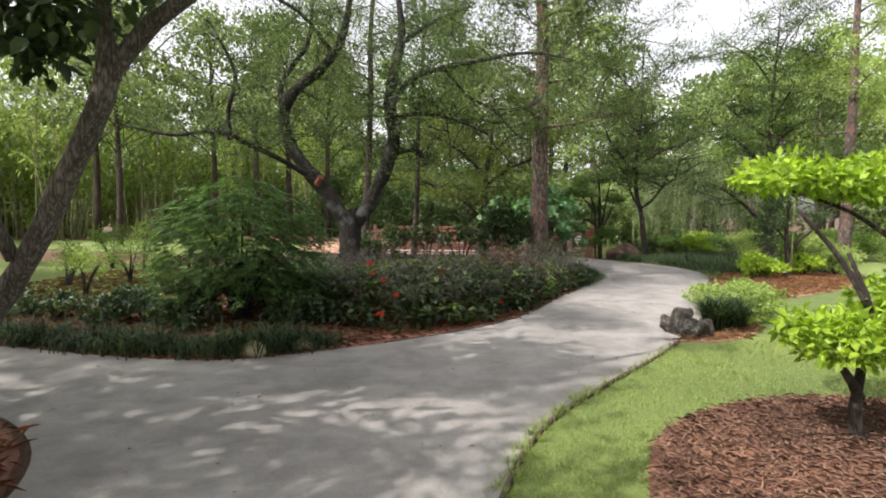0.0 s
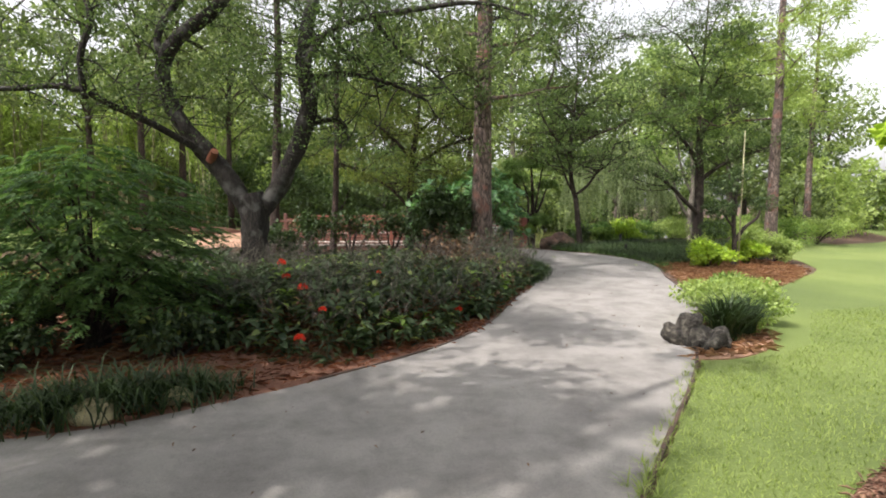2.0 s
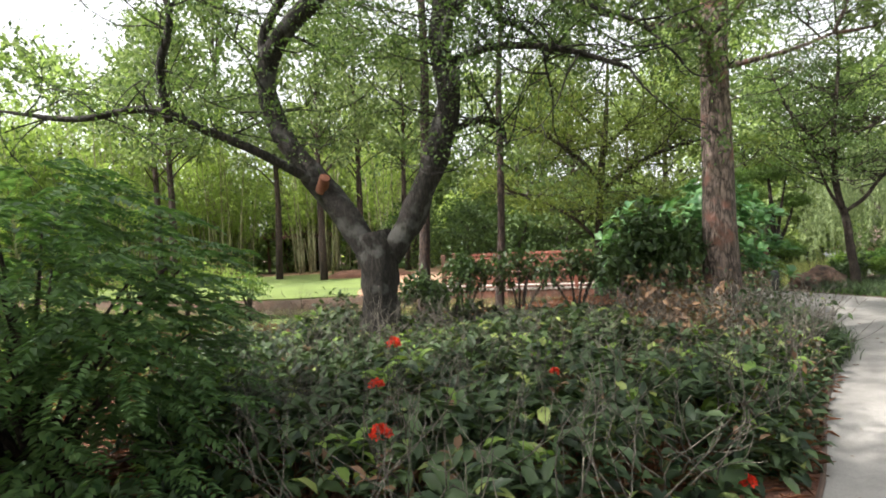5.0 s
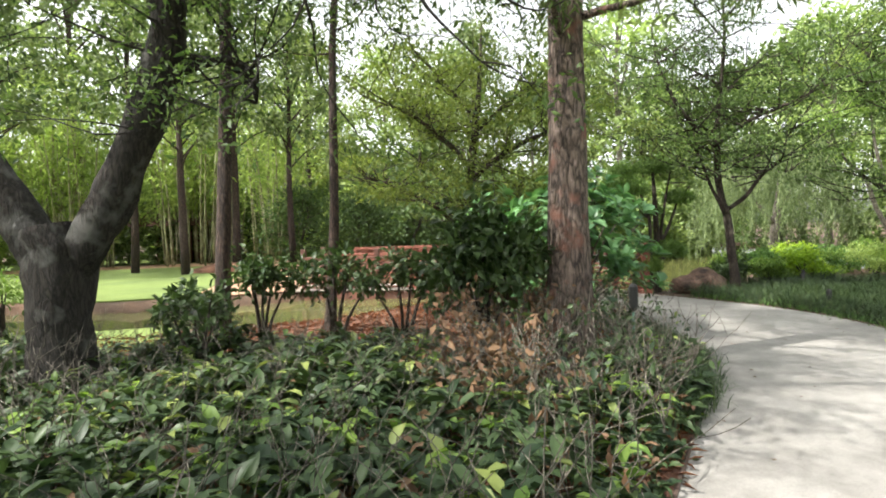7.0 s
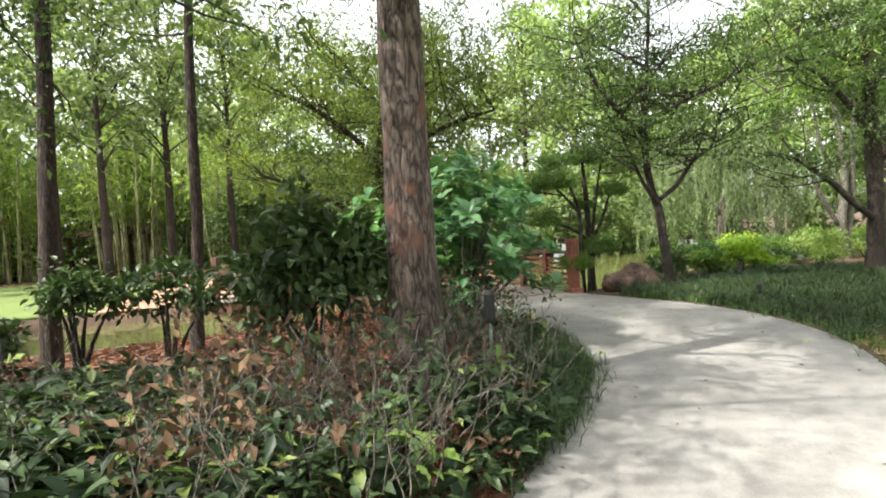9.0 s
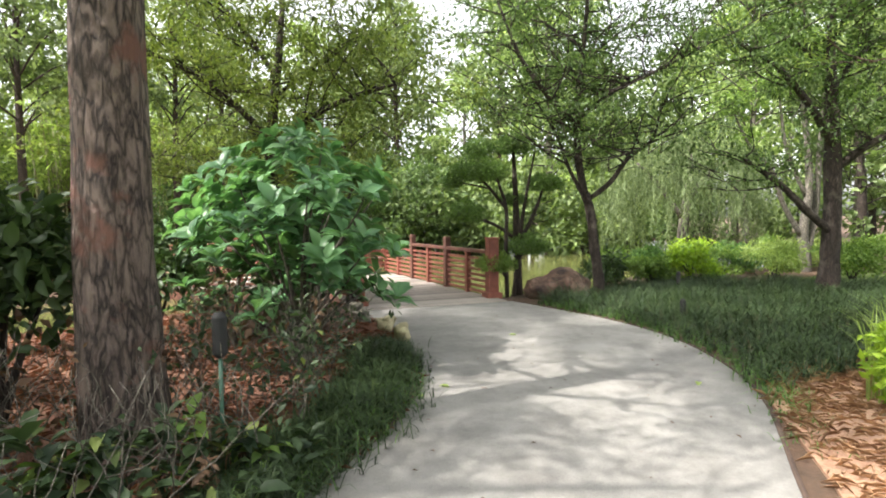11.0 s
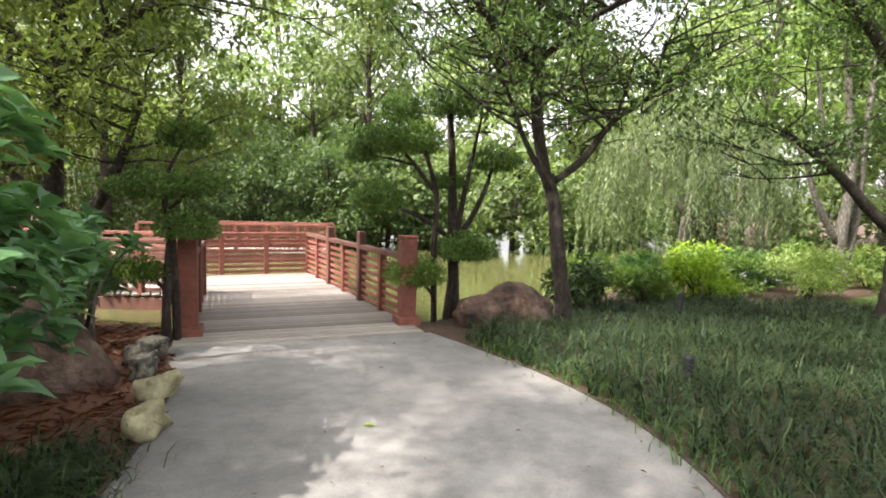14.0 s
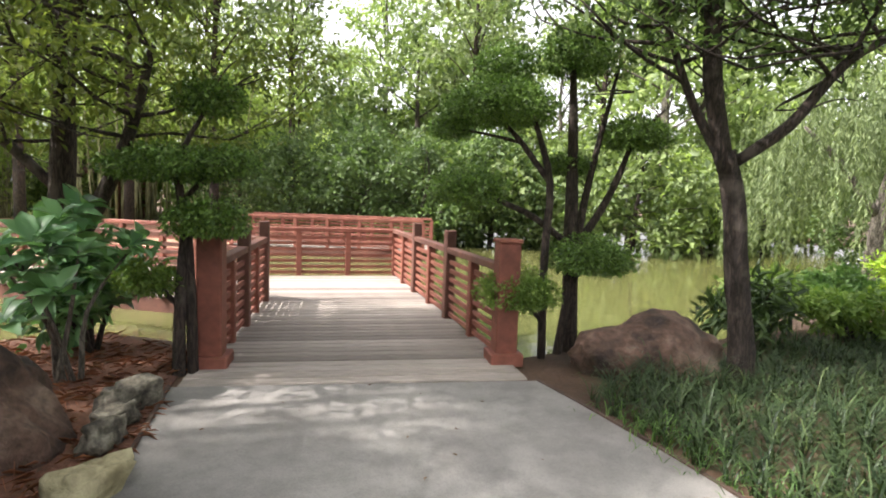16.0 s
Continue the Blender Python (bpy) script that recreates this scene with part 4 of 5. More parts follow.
cloud_tree((2.72, 18.8), [
    [(0.12, 0.05, -0.2, 0.055), (0.14, 0.05, 0.6, 0.045), (0.16, 0.08, 1.2, 0.036), (0.1, 0.1, 1.7, 0.026), (0.25, 0.28, 2.2, 0.012)],
    [(0.22, 0.1, -0.1, 0.045), (0.2, 0.1, 0.7, 0.038), (0.18, 0.1, 1.2, 0.028)],
    [(0.14, 0.05, 0.55, 0.025), (0.0, 0.02, 0.7, 0.02), (-0.1, 0, 0.78, 0.012)],
    [(0.16, 0.08, 1.1, 0.022), (0.28, 0.1, 1.2, 0.018), (0.34, 0.11, 1.26, 0.012)],
    [(0.13, 0.09, 1.4, 0.022), (0.32, 0.14, 1.6, 0.018), (0.46, 0.17, 1.7, 0.012)],
], [(0.25, 0.28, 2.26, 0.31, 0.16), (0.02, 0.09, 1.7, 0.51, 0.15), (0.46, 0.17, 1.73, 0.29, 0.12), (0.34, 0.11, 1.28, 0.35, 0.16), (-0.1, 0.0, 0.8, 0.26, 0.14)],
    "slender cloud-pruned tree beside the bridge post", L_PAD, 2, density=5200)

# near path, right
cloud_tree((2.92, 3.7), [
    [(0, 0, 0, 0.06), (-0.05, 0.0, 0.2, 0.042), (0.02, 0.05, 0.5, 0.03), (0.1, 0.1, 0.9, 0.02), (0.0, 0.2, 1.3, 0.014)],
    [(0.0, 0.03, 0.3, 0.04), (-0.12, -0.03, 0.45, 0.03), (-0.22, 0.0, 0.6, 0.02)],
    [(0.05, 0.06, 0.6, 0.02), (0.25, 0.1, 0.8, 0.016), (0.4, 0.2, 1.1, 0.014), (0.35, 0.25, 1.5, 0.012)],
    [(0.1, 0.1, 0.9, 0.025), (-0.05, 0.2, 1.25, 0.02), (-0.3, 0.3, 1.6, 0.015)],
    [(0.35, 0.25, 1.4, 0.02), (0.1, 0.35, 1.6, 0.015), (-0.3, 0.4, 1.75, 0.01)],
], [(-0.12, 0.0, 0.74, 0.38, 0.19), (-0.36, 0.02, 0.82, 0.24, 0.14), (0.25, 0.1, 0.78, 0.42, 0.22), (0.5, 0.3, 1.0, 0.34, 0.16), (0.3, 0.4, 1.85, 0.45, 0.17), (-0.28, 0.45, 1.88, 0.42, 0.15), (0.75, 0.5, 1.98, 0.4, 0.17)],
    "small pruned tree with fresh lime-green leaves in the mulch", L_LIME, 3, size=0.07, density=900, mat=M_DARK_BARK)

# leaning tree at the fork of the paths
o = thing("leaning_tree", "leaning grey-brown tree trunk forking below dark leaves", "tree", (-4.1, 4.1, 0))
limbs("trunk", [
    [(0, 0, -0.1, 0.14), (0.4, 0, 0.45, 0.11), (0.92, 0, 1.12, 0.09), (1.28, -0.05, 1.74, 0.082), (1.6, -0.1, 2.3, 0.08), (1.68, -0.1, 2.58, 0.078)],
    [(1.66, -0.1, 2.5, 0.07), (1.66, -0.1, 3.0, 0.055), (1.55, -0.1, 3.8, 0.04), (1.5, 0.0, 5.2, 0.02)],
    [(1.66, -0.1, 2.5, 0.07), (1.9, -0.1, 2.8, 0.068), (2.25, -0.1, 3.1, 0.06), (3.0, 0.2, 3.9, 0.045), (3.6, 0.6, 5.2, 0.02)],
    [(0.9, -0.05, 1.2, 0.05), (0.75, -0.3, 2.0, 0.045), (0.9, -0.4, 2.7, 0.035), (1.15, -0.4, 3.4, 0.015)],
], M_GREY_BARK, o, 9, 0.2)
foliage("crown", [(1.35, -0.1, 3.0), (0.85, 0, 3.2), (1.95, -0.2, 3.3), (1.1, 0, 2.75)], [(0.45, 0.5, 0.28), (0.5, 0.5, 0.35), (0.4, 0.5, 0.25), (0.35, 0.4, 0.2)], 800, 0.13, L_DARK, o, 0.3, 0.6, 0.9, LEAF6)
# unseen leaf clumps overhead, added to cast shade on hedge and path
foliage("unseen_shade_crown", [(0.2, 0, 4.3), (1.5, 0.2, 4.9), (3.5, 0.6, 5.2), (-0.4, 1.6, 6.3), (0.8, 2.4, 6.6), (-1.4, 2.6, 6.6), (0.2, 3.4, 6.9), (1.6, 1.6, 6.4)],
        [(1.0, 0.9, 0.5), (0.8, 0.8, 0.4), (0.5, 0.5, 0.3), (1.2, 1.0, 0.45), (1.3, 1.1, 0.4), (1.2, 1.0, 0.45), (1.3, 1.1, 0.4), (0.9, 0.9, 0.4)], 6000, 0.17, L_DARK, o, 0.2, 0.55, 1.0)

# ---- shrubs and ground cover ----


def planting(name, label, category, kind=""):
    return thing(name, label, category, (0, 0, 0), kind=kind)


HEDGE = [(x - 0.17, y + 0.12) for x, y in LEFT_EDGE[30:40]] + [(x - 0.05, y + 0.03) for x, y in LEFT_EDGE[41:58]] + [(2.2, 13.0), (0.5, 13.3), (-1.6, 13.2), (-3.6, 12.7), (-4.2, 10.8), (-3.3, 9.0), (-2.0, 7.9)]


HEDGE_GAP = [(0.95, 12.4), (1.35, 11.7), (1.9, 11.25), (2.3, 11.6), (2.6, 12.2), (2.9, 12.9), (2.8, 13.4), (1.1, 13.4)]


def hedge_height(q):
    d = np.clip(edge_distance(q, HEDGE) / 0.45, 0, 1)
    w = np.array([noise.noise(Vector((x * 0.9, y * 0.9, 3.0))) + 0.5 * noise.noise(Vector((x * 2.6, y * 2.6, 1.0))) for x, y in q])
    return (0.52 + 0.13 * w) * (0.35 + 0.65 * d ** 0.5)


def build_hedge():
    hedge = tagged(new("hedge"), "low broad hedge of dark glossy leaves between path and oak", "hedge", kind="stuff")
    # leaves sit in rosettes at the ends of shoots
    shoots = scatter(HEDGE, 3700, (HEDGE_GAP,))
    h = hedge_height(shoots)
    edge = edge_distance(shoots, HEDGE) < 0.35
    top = h * np.where(edge, 0.25 + 0.8 * rng.random(len(h)), 0.72 + 0.42 * rng.random(len(h)))
    k = rng.integers(5, 11, len(shoots))
    idx = np.repeat(np.arange(len(shoots)), k)
    n_ = len(idx)
    w = rng.random(n_) * 6.283
    lift = rng.normal(0.25, 0.45, n_)
    at = np.column_stack([shoots[idx] + rng.normal(0, 0.03, (n_, 2)), top[idx] - 0.16 * rng.random(n_) ** 1.5])
    way = np.column_stack([np.cos(w), np.sin(w), lift])
    up = np.column_stack([-np.cos(w) * 0.4 + rng.normal(0, 0.25, n_), -np.sin(w) * 0.4 + rng.normal(0, 0.25, n_), np.ones(n_)])
    size = (0.085 + 0.085 * rng.random(len(shoots)))[idx] * (0.7 + 0.5 * rng.random(n_))
    fresh = (rng.random(len(shoots)) > 0.91)[idx]
    dead = (rng.random(len(shoots)) > 0.94)[idx] & ~fresh
    size[dead] *= 0.6
    for name, sel, mat in (("leaf_mass", ~fresh & ~dead, L_HEDGE), ("young_leaf_mass", fresh, L_MID), ("dead_leaf_mass", dead, L_DRY)):
        leaves(name, at[sel], way[sel], up[sel], size[sel], size[sel] * 0.48, mat, hedge, LEAF6)
    at = np.column_stack([shoots, np.zeros(len(shoots))])
    way = np.column_stack([rng.normal(0, 0.18, (len(shoots), 2)), np.ones(len(shoots))])
    leaves("stem_mass", at, way, np.column_stack([rng.normal(size=(len(shoots), 2)), np.zeros(len(shoots))]), top * 1.02, 0.007, L_DRY, hedge, BLADE)
    # bare twigs standing out of the leaves
    r = random.Random(77)
    tw, ends = [], []
    for x, y in scatter(HEDGE, 1000):
        twigs((x, y, 0.36), (r.uniform(-0.8, 0.8), r.uniform(-0.8, 0.8), 0.8), r.uniform(0.2, 0.42), 0.005, 1, r, tw, ends, 0.35)
    limbs("branchwork", tw, M_GREY_BARK, hedge, 4, 0, 1)


build_hedge()


def flower(at, size, seed):
    f = thing("flower_head", "round red flower cluster on the dark hedge", "flower", at, "red hedge flowers")
    c = unit(np.random.default_rng(seed).normal(size=(70, 3)))
    c[:, 2] = np.abs(c[:, 2])
    leaves("petals", c * size * 0.6, c + rng.normal(size=c.shape) * 0.4, rng.normal(size=c.shape), size * 0.7, size * 0.5, L_RED, f)
    v, fc = tube([(0, 0, -0.25), (0, 0, 0)], [0.004, 0.004], 5)
    mesh_object("stem", v, fc, L_HEDGE, f)


for k, (x, y, z, s) in enumerate(((0.9, 8.2, 0.24, 0.04), (-0.84, 7.75, 0.6, 0.05), (-0.8, 6.95, 0.26, 0.045), (-0.6, 7.05, 0.5, 0.035), (-1.3, 9.7, 0.66, 0.058), (-1.1, 8.55, 0.62, 0.045), (0.0, 8.98, 0.6, 0.032))):
    flower((x, y, z), s, k)


def blades(poly, count, length, width, mat, parent, lean=0.5, keep_out=(), shape=LONG, z0=0.0, name="blade_mass", along_line=None, spread=0.2, tuft=0.11):
    if along_line is not None:
        p = np.array(along_line)
        k = rng.integers(0, len(p) - 1, count)
        t = rng.random((count, 1))
        q = p[k] * (1 - t) + p[k + 1] * t + rng.normal(0, spread, (count, 2))
    else:
        q = scatter(poly, count, keep_out)
    # tufts: pull the blades to shared roots
    cell = np.round(q / tuft)
    root = q if name == "turf_mass" else (cell + 0.38 * np.sin(cell[:, ::-1] * 91.7 + cell * 37.3)) * tuft
    w = rng.random(count) * 6.283
    lean = lean * (0.35 + 1.1 * rng.random(count))
    way = np.column_stack([np.cos(w) * lean, np.sin(w) * lean, np.ones(count) * (0.3 + 0.6 * rng.random(count))])
    up = np.column_stack([-np.cos(w), -np.sin(w), np.full(count, 0.8)])
    pull = 0.6
    at = np.column_stack([root * pull + q * (1 - pull), np.full(count, z0)])
    patch = np.array([0.85 + 0.6 * noise.noise(Vector((x * 1.3, y * 1.3, 7))) + 0.35 * noise.noise(Vector((x * 4.1, y * 4.1, 2))) for x, y in q])
    leaves(name, at, way, up, length * (0.4 + 1.0 * rng.random(count)) * patch, width, mat, parent, shape)


cover = tagged(new("ground_cover"), "dense dark green mondo grass between path and trees", "ground cover", kind="stuff")
blades(GROUNDCOVER, 42000, 0.3, 0.0085, L_MONDO, cover, 1.9, shape=ARCH, tuft=0.19)
blades(None, 1500, 0.18, 0.008, L_MAPLE, cover, 1.4, shape=ARCH, along_line=[(x + 0.18, y + 0.05) for x, y in RIGHT_EDGE[52:76]], spread=0.12)
border = tagged(new("mondo_border"), "border of dark strap-leaved grass along the path", "ground cover", kind="stuff")
blades(None, 5500, 0.34, 0.012, L_MONDO, border, 1.3, shape=ARCH, along_line=[(x - 0.05, y + 0.28) for x, y in LEFT_EDGE[3:25]], spread=0.13)
border = tagged(new("mondo_border"), "border of dark strap-leaved grass along the path", "ground cover", kind="stuff")
blades(None, 17000, 0.24, 0.008, L_MONDO, border, 1.5, shape=ARCH, along_line=[(x - 0.3, y + 0.05) for x, y in LEFT_EDGE[54:71]], spread=0.15)
blades(None, 1500, 0.2, 0.008, L_MAPLE, border, 1.4, shape=ARCH, along_line=[(x - 0.15, y + 0.03) for x, y in LEFT_EDGE[54:70]], spread=0.09)

blades(None, 1900, 0.22, 0.009, L_MONDO, border, 1.2, shape=ARCH, along_line=[(x - 0.14, y + 0.06) for x, y in LEFT_EDGE[51:57]], spread=0.09)
turf = tagged(new("lawn_grass"), "short bright grass blades of the lawn", "grass", kind="stuff")
NEAR_LAWN = [(0.42, 2.4), (0.46, 3.04), (0.88, 3.95), (1.56, 4.82), (2.72, 6.25), (3.4, 6.5), (4.4, 6.9), (6, 8.6), (9, 9), (8, 4), (5, 1.5), (2, 1.2)]
blades(NEAR_LAWN, 56000, 0.05, 0.0055, L_GRASS, turf, 0.8, (BED_R,), BLADE, 0.006, "turf_mass")
blades(None, 1600, 0.1, 0.006, L_GRASS, turf, 0.7, along_line=RIGHT_EDGE[13:32], spread=0.03, shape=BLADE)


def litter(name, label, poly, count, length, width, mat, z, category="mulch", shape=LEAF2, tilt=0.25):
    o = tagged(new(name), label, category, kind="stuff")
    q = scatter(poly, count)
    w = rng.random(count) * 6.283
    way = np.column_stack([np.cos(w), np.sin(w), rng.normal(0, tilt, count)])
    up = np.column_stack([rng.normal(0, 0.3, (count, 2)), np.ones(count)])
    at = np.column_stack([q, z + rng.random(count) * 0.02])
    leaves("chips", at, way, up, length * (0.5 + rng.random(count)), width, mat, o, shape)


litter("bark_mulch", "loose brown bark chips and pine straw on the bed", BED_R, 15000, 0.06, 0.012, L_BARK, 0.033)
litter("dry_leaves", "curled dry leaves on the mulch bed", BED_R, 700, 0.045, 0.022, L_DRY, 0.04, "leaves")
litter("pine_straw", "fallen red pine straw beside the path", BED_L0, 12000, 0.16, 0.005, L_NEEDLE, 0.06)
litter("pine_straw", "fallen tan pine straw along the mulch strip", BED_R2, 9000, 0.12, 0.005, L_STRAW, 0.028)
litter("pine_straw", "fallen red pine straw under the shrubs", BED_L, 36000, 0.11, 0.005, L_NEEDLE, 0.016)
litter("dry_leaves", "curled dry leaves under the hedge", BED_L, 4500, 0.045, 0.02, L_DRY, 0.018, "leaves", tilt=0.12)
q = np.array(PATH_OUTLINE)
for k, (x, y) in enumerate(((4.25, 14.5), (4.1, 14.2), (6.6, 14.5), (5.2, 16.6), (3.9, 13.6))):
    fallen = tagged(new("fallen_leaf"), "fallen yellow-green leaf on the concrete path", "leaf", "fallen yellow leaves")
    fallen.location = (x, y, 0.022)
    leaves("blade", np.zeros((1, 3)), np.array([[math.cos(k * 2.1), math.sin(k * 2.1), 0.05]]), np.array([[0.1, 0, 1.0]]), 0.11, 0.06, L_PALE, fallen, LEAF6)
litter("path_litter", "scattered fallen leaf scraps on the path", PATH_OUTLINE, 260, 0.035, 0.014, L_DRY, 0.018, "leaves", tilt=0.1)


def bush(at, size, leaf, count, leaf_size, label, name="shrub", stems=7, clumps=9, seed=1, shape=LEAF2, aspect=0.5, bark=M_DARK_BARK, low=0.25, group="", category="shrub", flat=0.4, droop=0.1):
    """A shrub: several stems and an uneven crown of leaf clumps."""
    r = random.Random(seed)
    o = thing(name, label, category, (at[0], at[1], 0), group)
    lines, cs, rs = [], [], []
    for k in range(clumps):
        w, d = r.uniform(0, 6.28), r.random() ** 0.6
        z = size[2] * (low + (1 - low) * r.random() ** 0.8) * (1 - 0.25 * d)
        c = (math.cos(w) * d * size[0] * 0.75, math.sin(w) * d * size[1] * 0.75, z * 0.86)
        cs.append(c)
        rs.append((size[0] * r.uniform(0.28, 0.45), size[1] * r.uniform(0.28, 0.45), size[2] * r.uniform(0.12, 0.2)))
        if k < stems:
            lines.append([(r.uniform(-0.08, 0.08) * size[0], r.uniform(-0.08, 0.08) * size[1], -0.05, 0.012 + 0.012 * size[2]),
                          (c[0] * 0.35, c[1] * 0.35, c[2] * 0.5, 0.009 + 0.008 * size[2]), (c[0], c[1], c[2], 0.006)])
    for q in lines:
        limbs("stem", [q], bark, o, 6, 0.1, 3)
    foliage("crown", cs, rs, count, leaf_size, leaf, o, droop, aspect, 0.8, shape, flat)
    return o


# feathery shrub, saplings and dark low shrubs left of the hedge
def feathery_shrub(at, spread, height, sprays, seed):
    o = thing("feathery_shrub", "feathery green shrub with flat sprays of fine leaves", "shrub", (at[0], at[1], 0))
    r = random.Random(seed)
    P, W, U, S = [], [], [], []
    for k in range(sprays):
        w, d = r.uniform(0, 6.28), spread * r.random() ** 0.6
        z = height * (0.16 + 0.84 * r.random() ** 0.9) * (1 - 0.3 * (d / spread) ** 2)
        c = Vector((math.cos(w) * d, math.sin(w) * d * 0.85, z))
        if k % 22 == 0:
            limbs("stem", [[(r.uniform(-0.12, 0.12), r.uniform(-0.12, 0.12), -0.05, 0.022), (c.x * 0.3, c.y * 0.3, z * 0.55, 0.015), (c.x * 0.85, c.y * 0.85, z * 0.95, 0.007)]], M_DARK_BARK, o, 6, 0.1, 3)
        a = w + r.uniform(-0.9, 0.9)
        axis = Vector((math.cos(a), math.sin(a), r.uniform(-0.35, 0.25))).normalized()
        side = axis.cross(Vector((0, 0, 1))).normalized()
        ln = r.uniform(0.22, 0.4)
        for i in range(11):
            t = (i + 1) / 11
            base = c + axis * ln * t - Vector((0, 0, 0.09 * t * t))
            for q in (-1, 1):
                P.append(base)
                W.append(axis * 0.75 + side * q + Vector((0, 0, -0.25 + r.uniform(-0.2, 0.2))))
                U.append(Vector((r.uniform(-0.25, 0.25), r.uniform(-0.25, 0.25), 1)))
                S.append(0.085 * (1.15 - 0.6 * t) * r.uniform(0.8, 1.2))
    S = np.array(S)
    leaves("leafage", np.array(P), np.array(W), np.array(U), S, S * 0.42, L_FEATHER, o)["kind"] = "stuff"


feathery_shrub((-2.95, 7.95), 1.12, 2.1, 950, 4)
for k, (x, y, h) in enumerate(((-9.1, 15.0, 1.5), (-8.2, 14.9, 1.6), (-7.1, 15.2, 1.55), (-6.5, 15.6, 1.6), (-6.1, 15.9, 1.3), (-6.9, 12.0, 1.2), (-7.9, 11.4, 1.1), (-6.6, 10, 1.1), (-5.2, 10.2, 1.0))):
    bush((x, y), (0.55, 0.5, h), L_PALE if k % 2 else L_MID, 850, 0.06, "small light green sapling with dark forked stem", "sapling", 5, 9, 30 + k, low=0.55, group="saplings", aspect=0.4)
for k, (x, y, h) in enumerate(((-3.4, 7.2, 0.5), (-4.1, 7.5, 0.5), (-4.8, 7.7, 0.45), (-5.6, 7.9, 0.5), (-6.4, 8.1, 0.45), (-2.0, 7.45, 0.5), (-3.9, 8.4, 0.55), (-5.0, 8.6, 0.5))):
    bush((x, y), (0.5, 0.42, h), L_HEDGE, 1300, 0.07, "low dark-leaved shrub with reddish stems in the mulch", "low_shrub", 6, 9, 50 + k, LEAF6, group="low shrubs")

# dark shrubs before the bridge and beside the pine
bush((1.45, 13.15), (0.72, 0.5, 2.15), L_DARK, 2000, 0.12, "dense dark broad-leaved shrub beside the pine", "dark_shrub", 7, 18, 7, LEAF6, low=0.66)
for k, (x, y, h, w) in enumerate(((-1.3, 14.2, 1.5, 0.7), (-0.4, 14.3, 1.55, 0.75), (0.5, 14.2, 1.5, 0.7), (1.4, 15.2, 1.7, 0.6), (-1.9, 13.6, 1.1, 0.4))):
    bush((x, y), (w, 0.4, h), L_DARK, 620, 0.1, "dark-leaved shrub with arching stems before the bridge", "dark_shrub", 5, 9, 70 + k, LEAF6, low=0.88, group="shrubs before the bridge")
bush((-1.25, 12.4), (0.4, 0.35, 1.35), L_DARK, 220, 0.085, "thin dark-leaved seedling rising from the hedge", "seedling", 5, 9, 82, LEAF6, low=0.6)
bush((-2.9, 12.6), (0.4, 0.35, 1.2), L_DARK, 160, 0.08, "thin dark-leaved seedling rising from the hedge", "seedling", 5, 8, 83, LEAF6, low=0.6)
# glossy broad-leaved shrubs along the path


def glossy_shrub(at, spread, height, tips, seed):
    """Grey stems that end in upturned rosettes of large leaves."""
    o = thing("glossy_shrub", "tall shrub with large glossy veined leaves beside the path", "shrub", (at[0], at[1], 0), "glossy shrubs")
    r = random.Random(seed)
    P, W, U, S = [], [], [], []
    for k in range(tips):
        w, d = r.uniform(0, 6.28), spread * r.random() ** 0.55
        z = height * (0.34 + 0.66 * r.random() ** 0.75) * (1 - 0.22 * (d / spread) ** 2)
        c = Vector((math.cos(w) * d, math.sin(w) * d, z))
        if k % 6 == 0:
            limbs("stem", [[(r.uniform(-0.1, 0.1), r.uniform(-0.1, 0.1), -0.05, 0.022), (c.x * 0.3, c.y * 0.3, z * 0.5, 0.016), (c.x * 0.9, c.y * 0.9, z * 0.9, 0.009), (*c, 0.006)]], M_GREY_BARK, o, 6, 0.1, 3)
        axis = (Vector((math.cos(w), math.sin(w), 0)) * r.uniform(0.1, 0.9) + Vector((0, 0, 1))).normalized()
        for i in range(r.randint(7, 11)):
            a = i * 2.4 + r.uniform(-0.3, 0.3)
            side = (axis.orthogonal().normalized())
            side = Matrix.Rotation(a, 3, axis) @ side
            t = r.uniform(0.15, 0.9)
            P.append(c - axis * 0.10 * (1 - t))
            W.append(side * (1.15 - 0.5 * t) + axis * t * 0.9)
            U.append(axis * 1.0 - side * 0.2)
            S.append(r.uniform(0.14, 0.25))
    S = np.array(S)
    leaves("leafage", np.array(P), np.array(W), np.array(U), S, S * 0.56, L_GARD, o, LEAF6)["kind"] = "stuff"


for k, (x, y, sp, h, tips) in enumerate(((2.85, 15.25, 1.12, 2.4, 150), (2.66, 16.3, 0.7, 1.8, 90), (1.8, 16.3, 0.7, 2.2, 60), (2.2, 18.45, 0.5, 1.5, 28))):
    glossy_shrub((x, y), sp, h, tips, 90 + k)
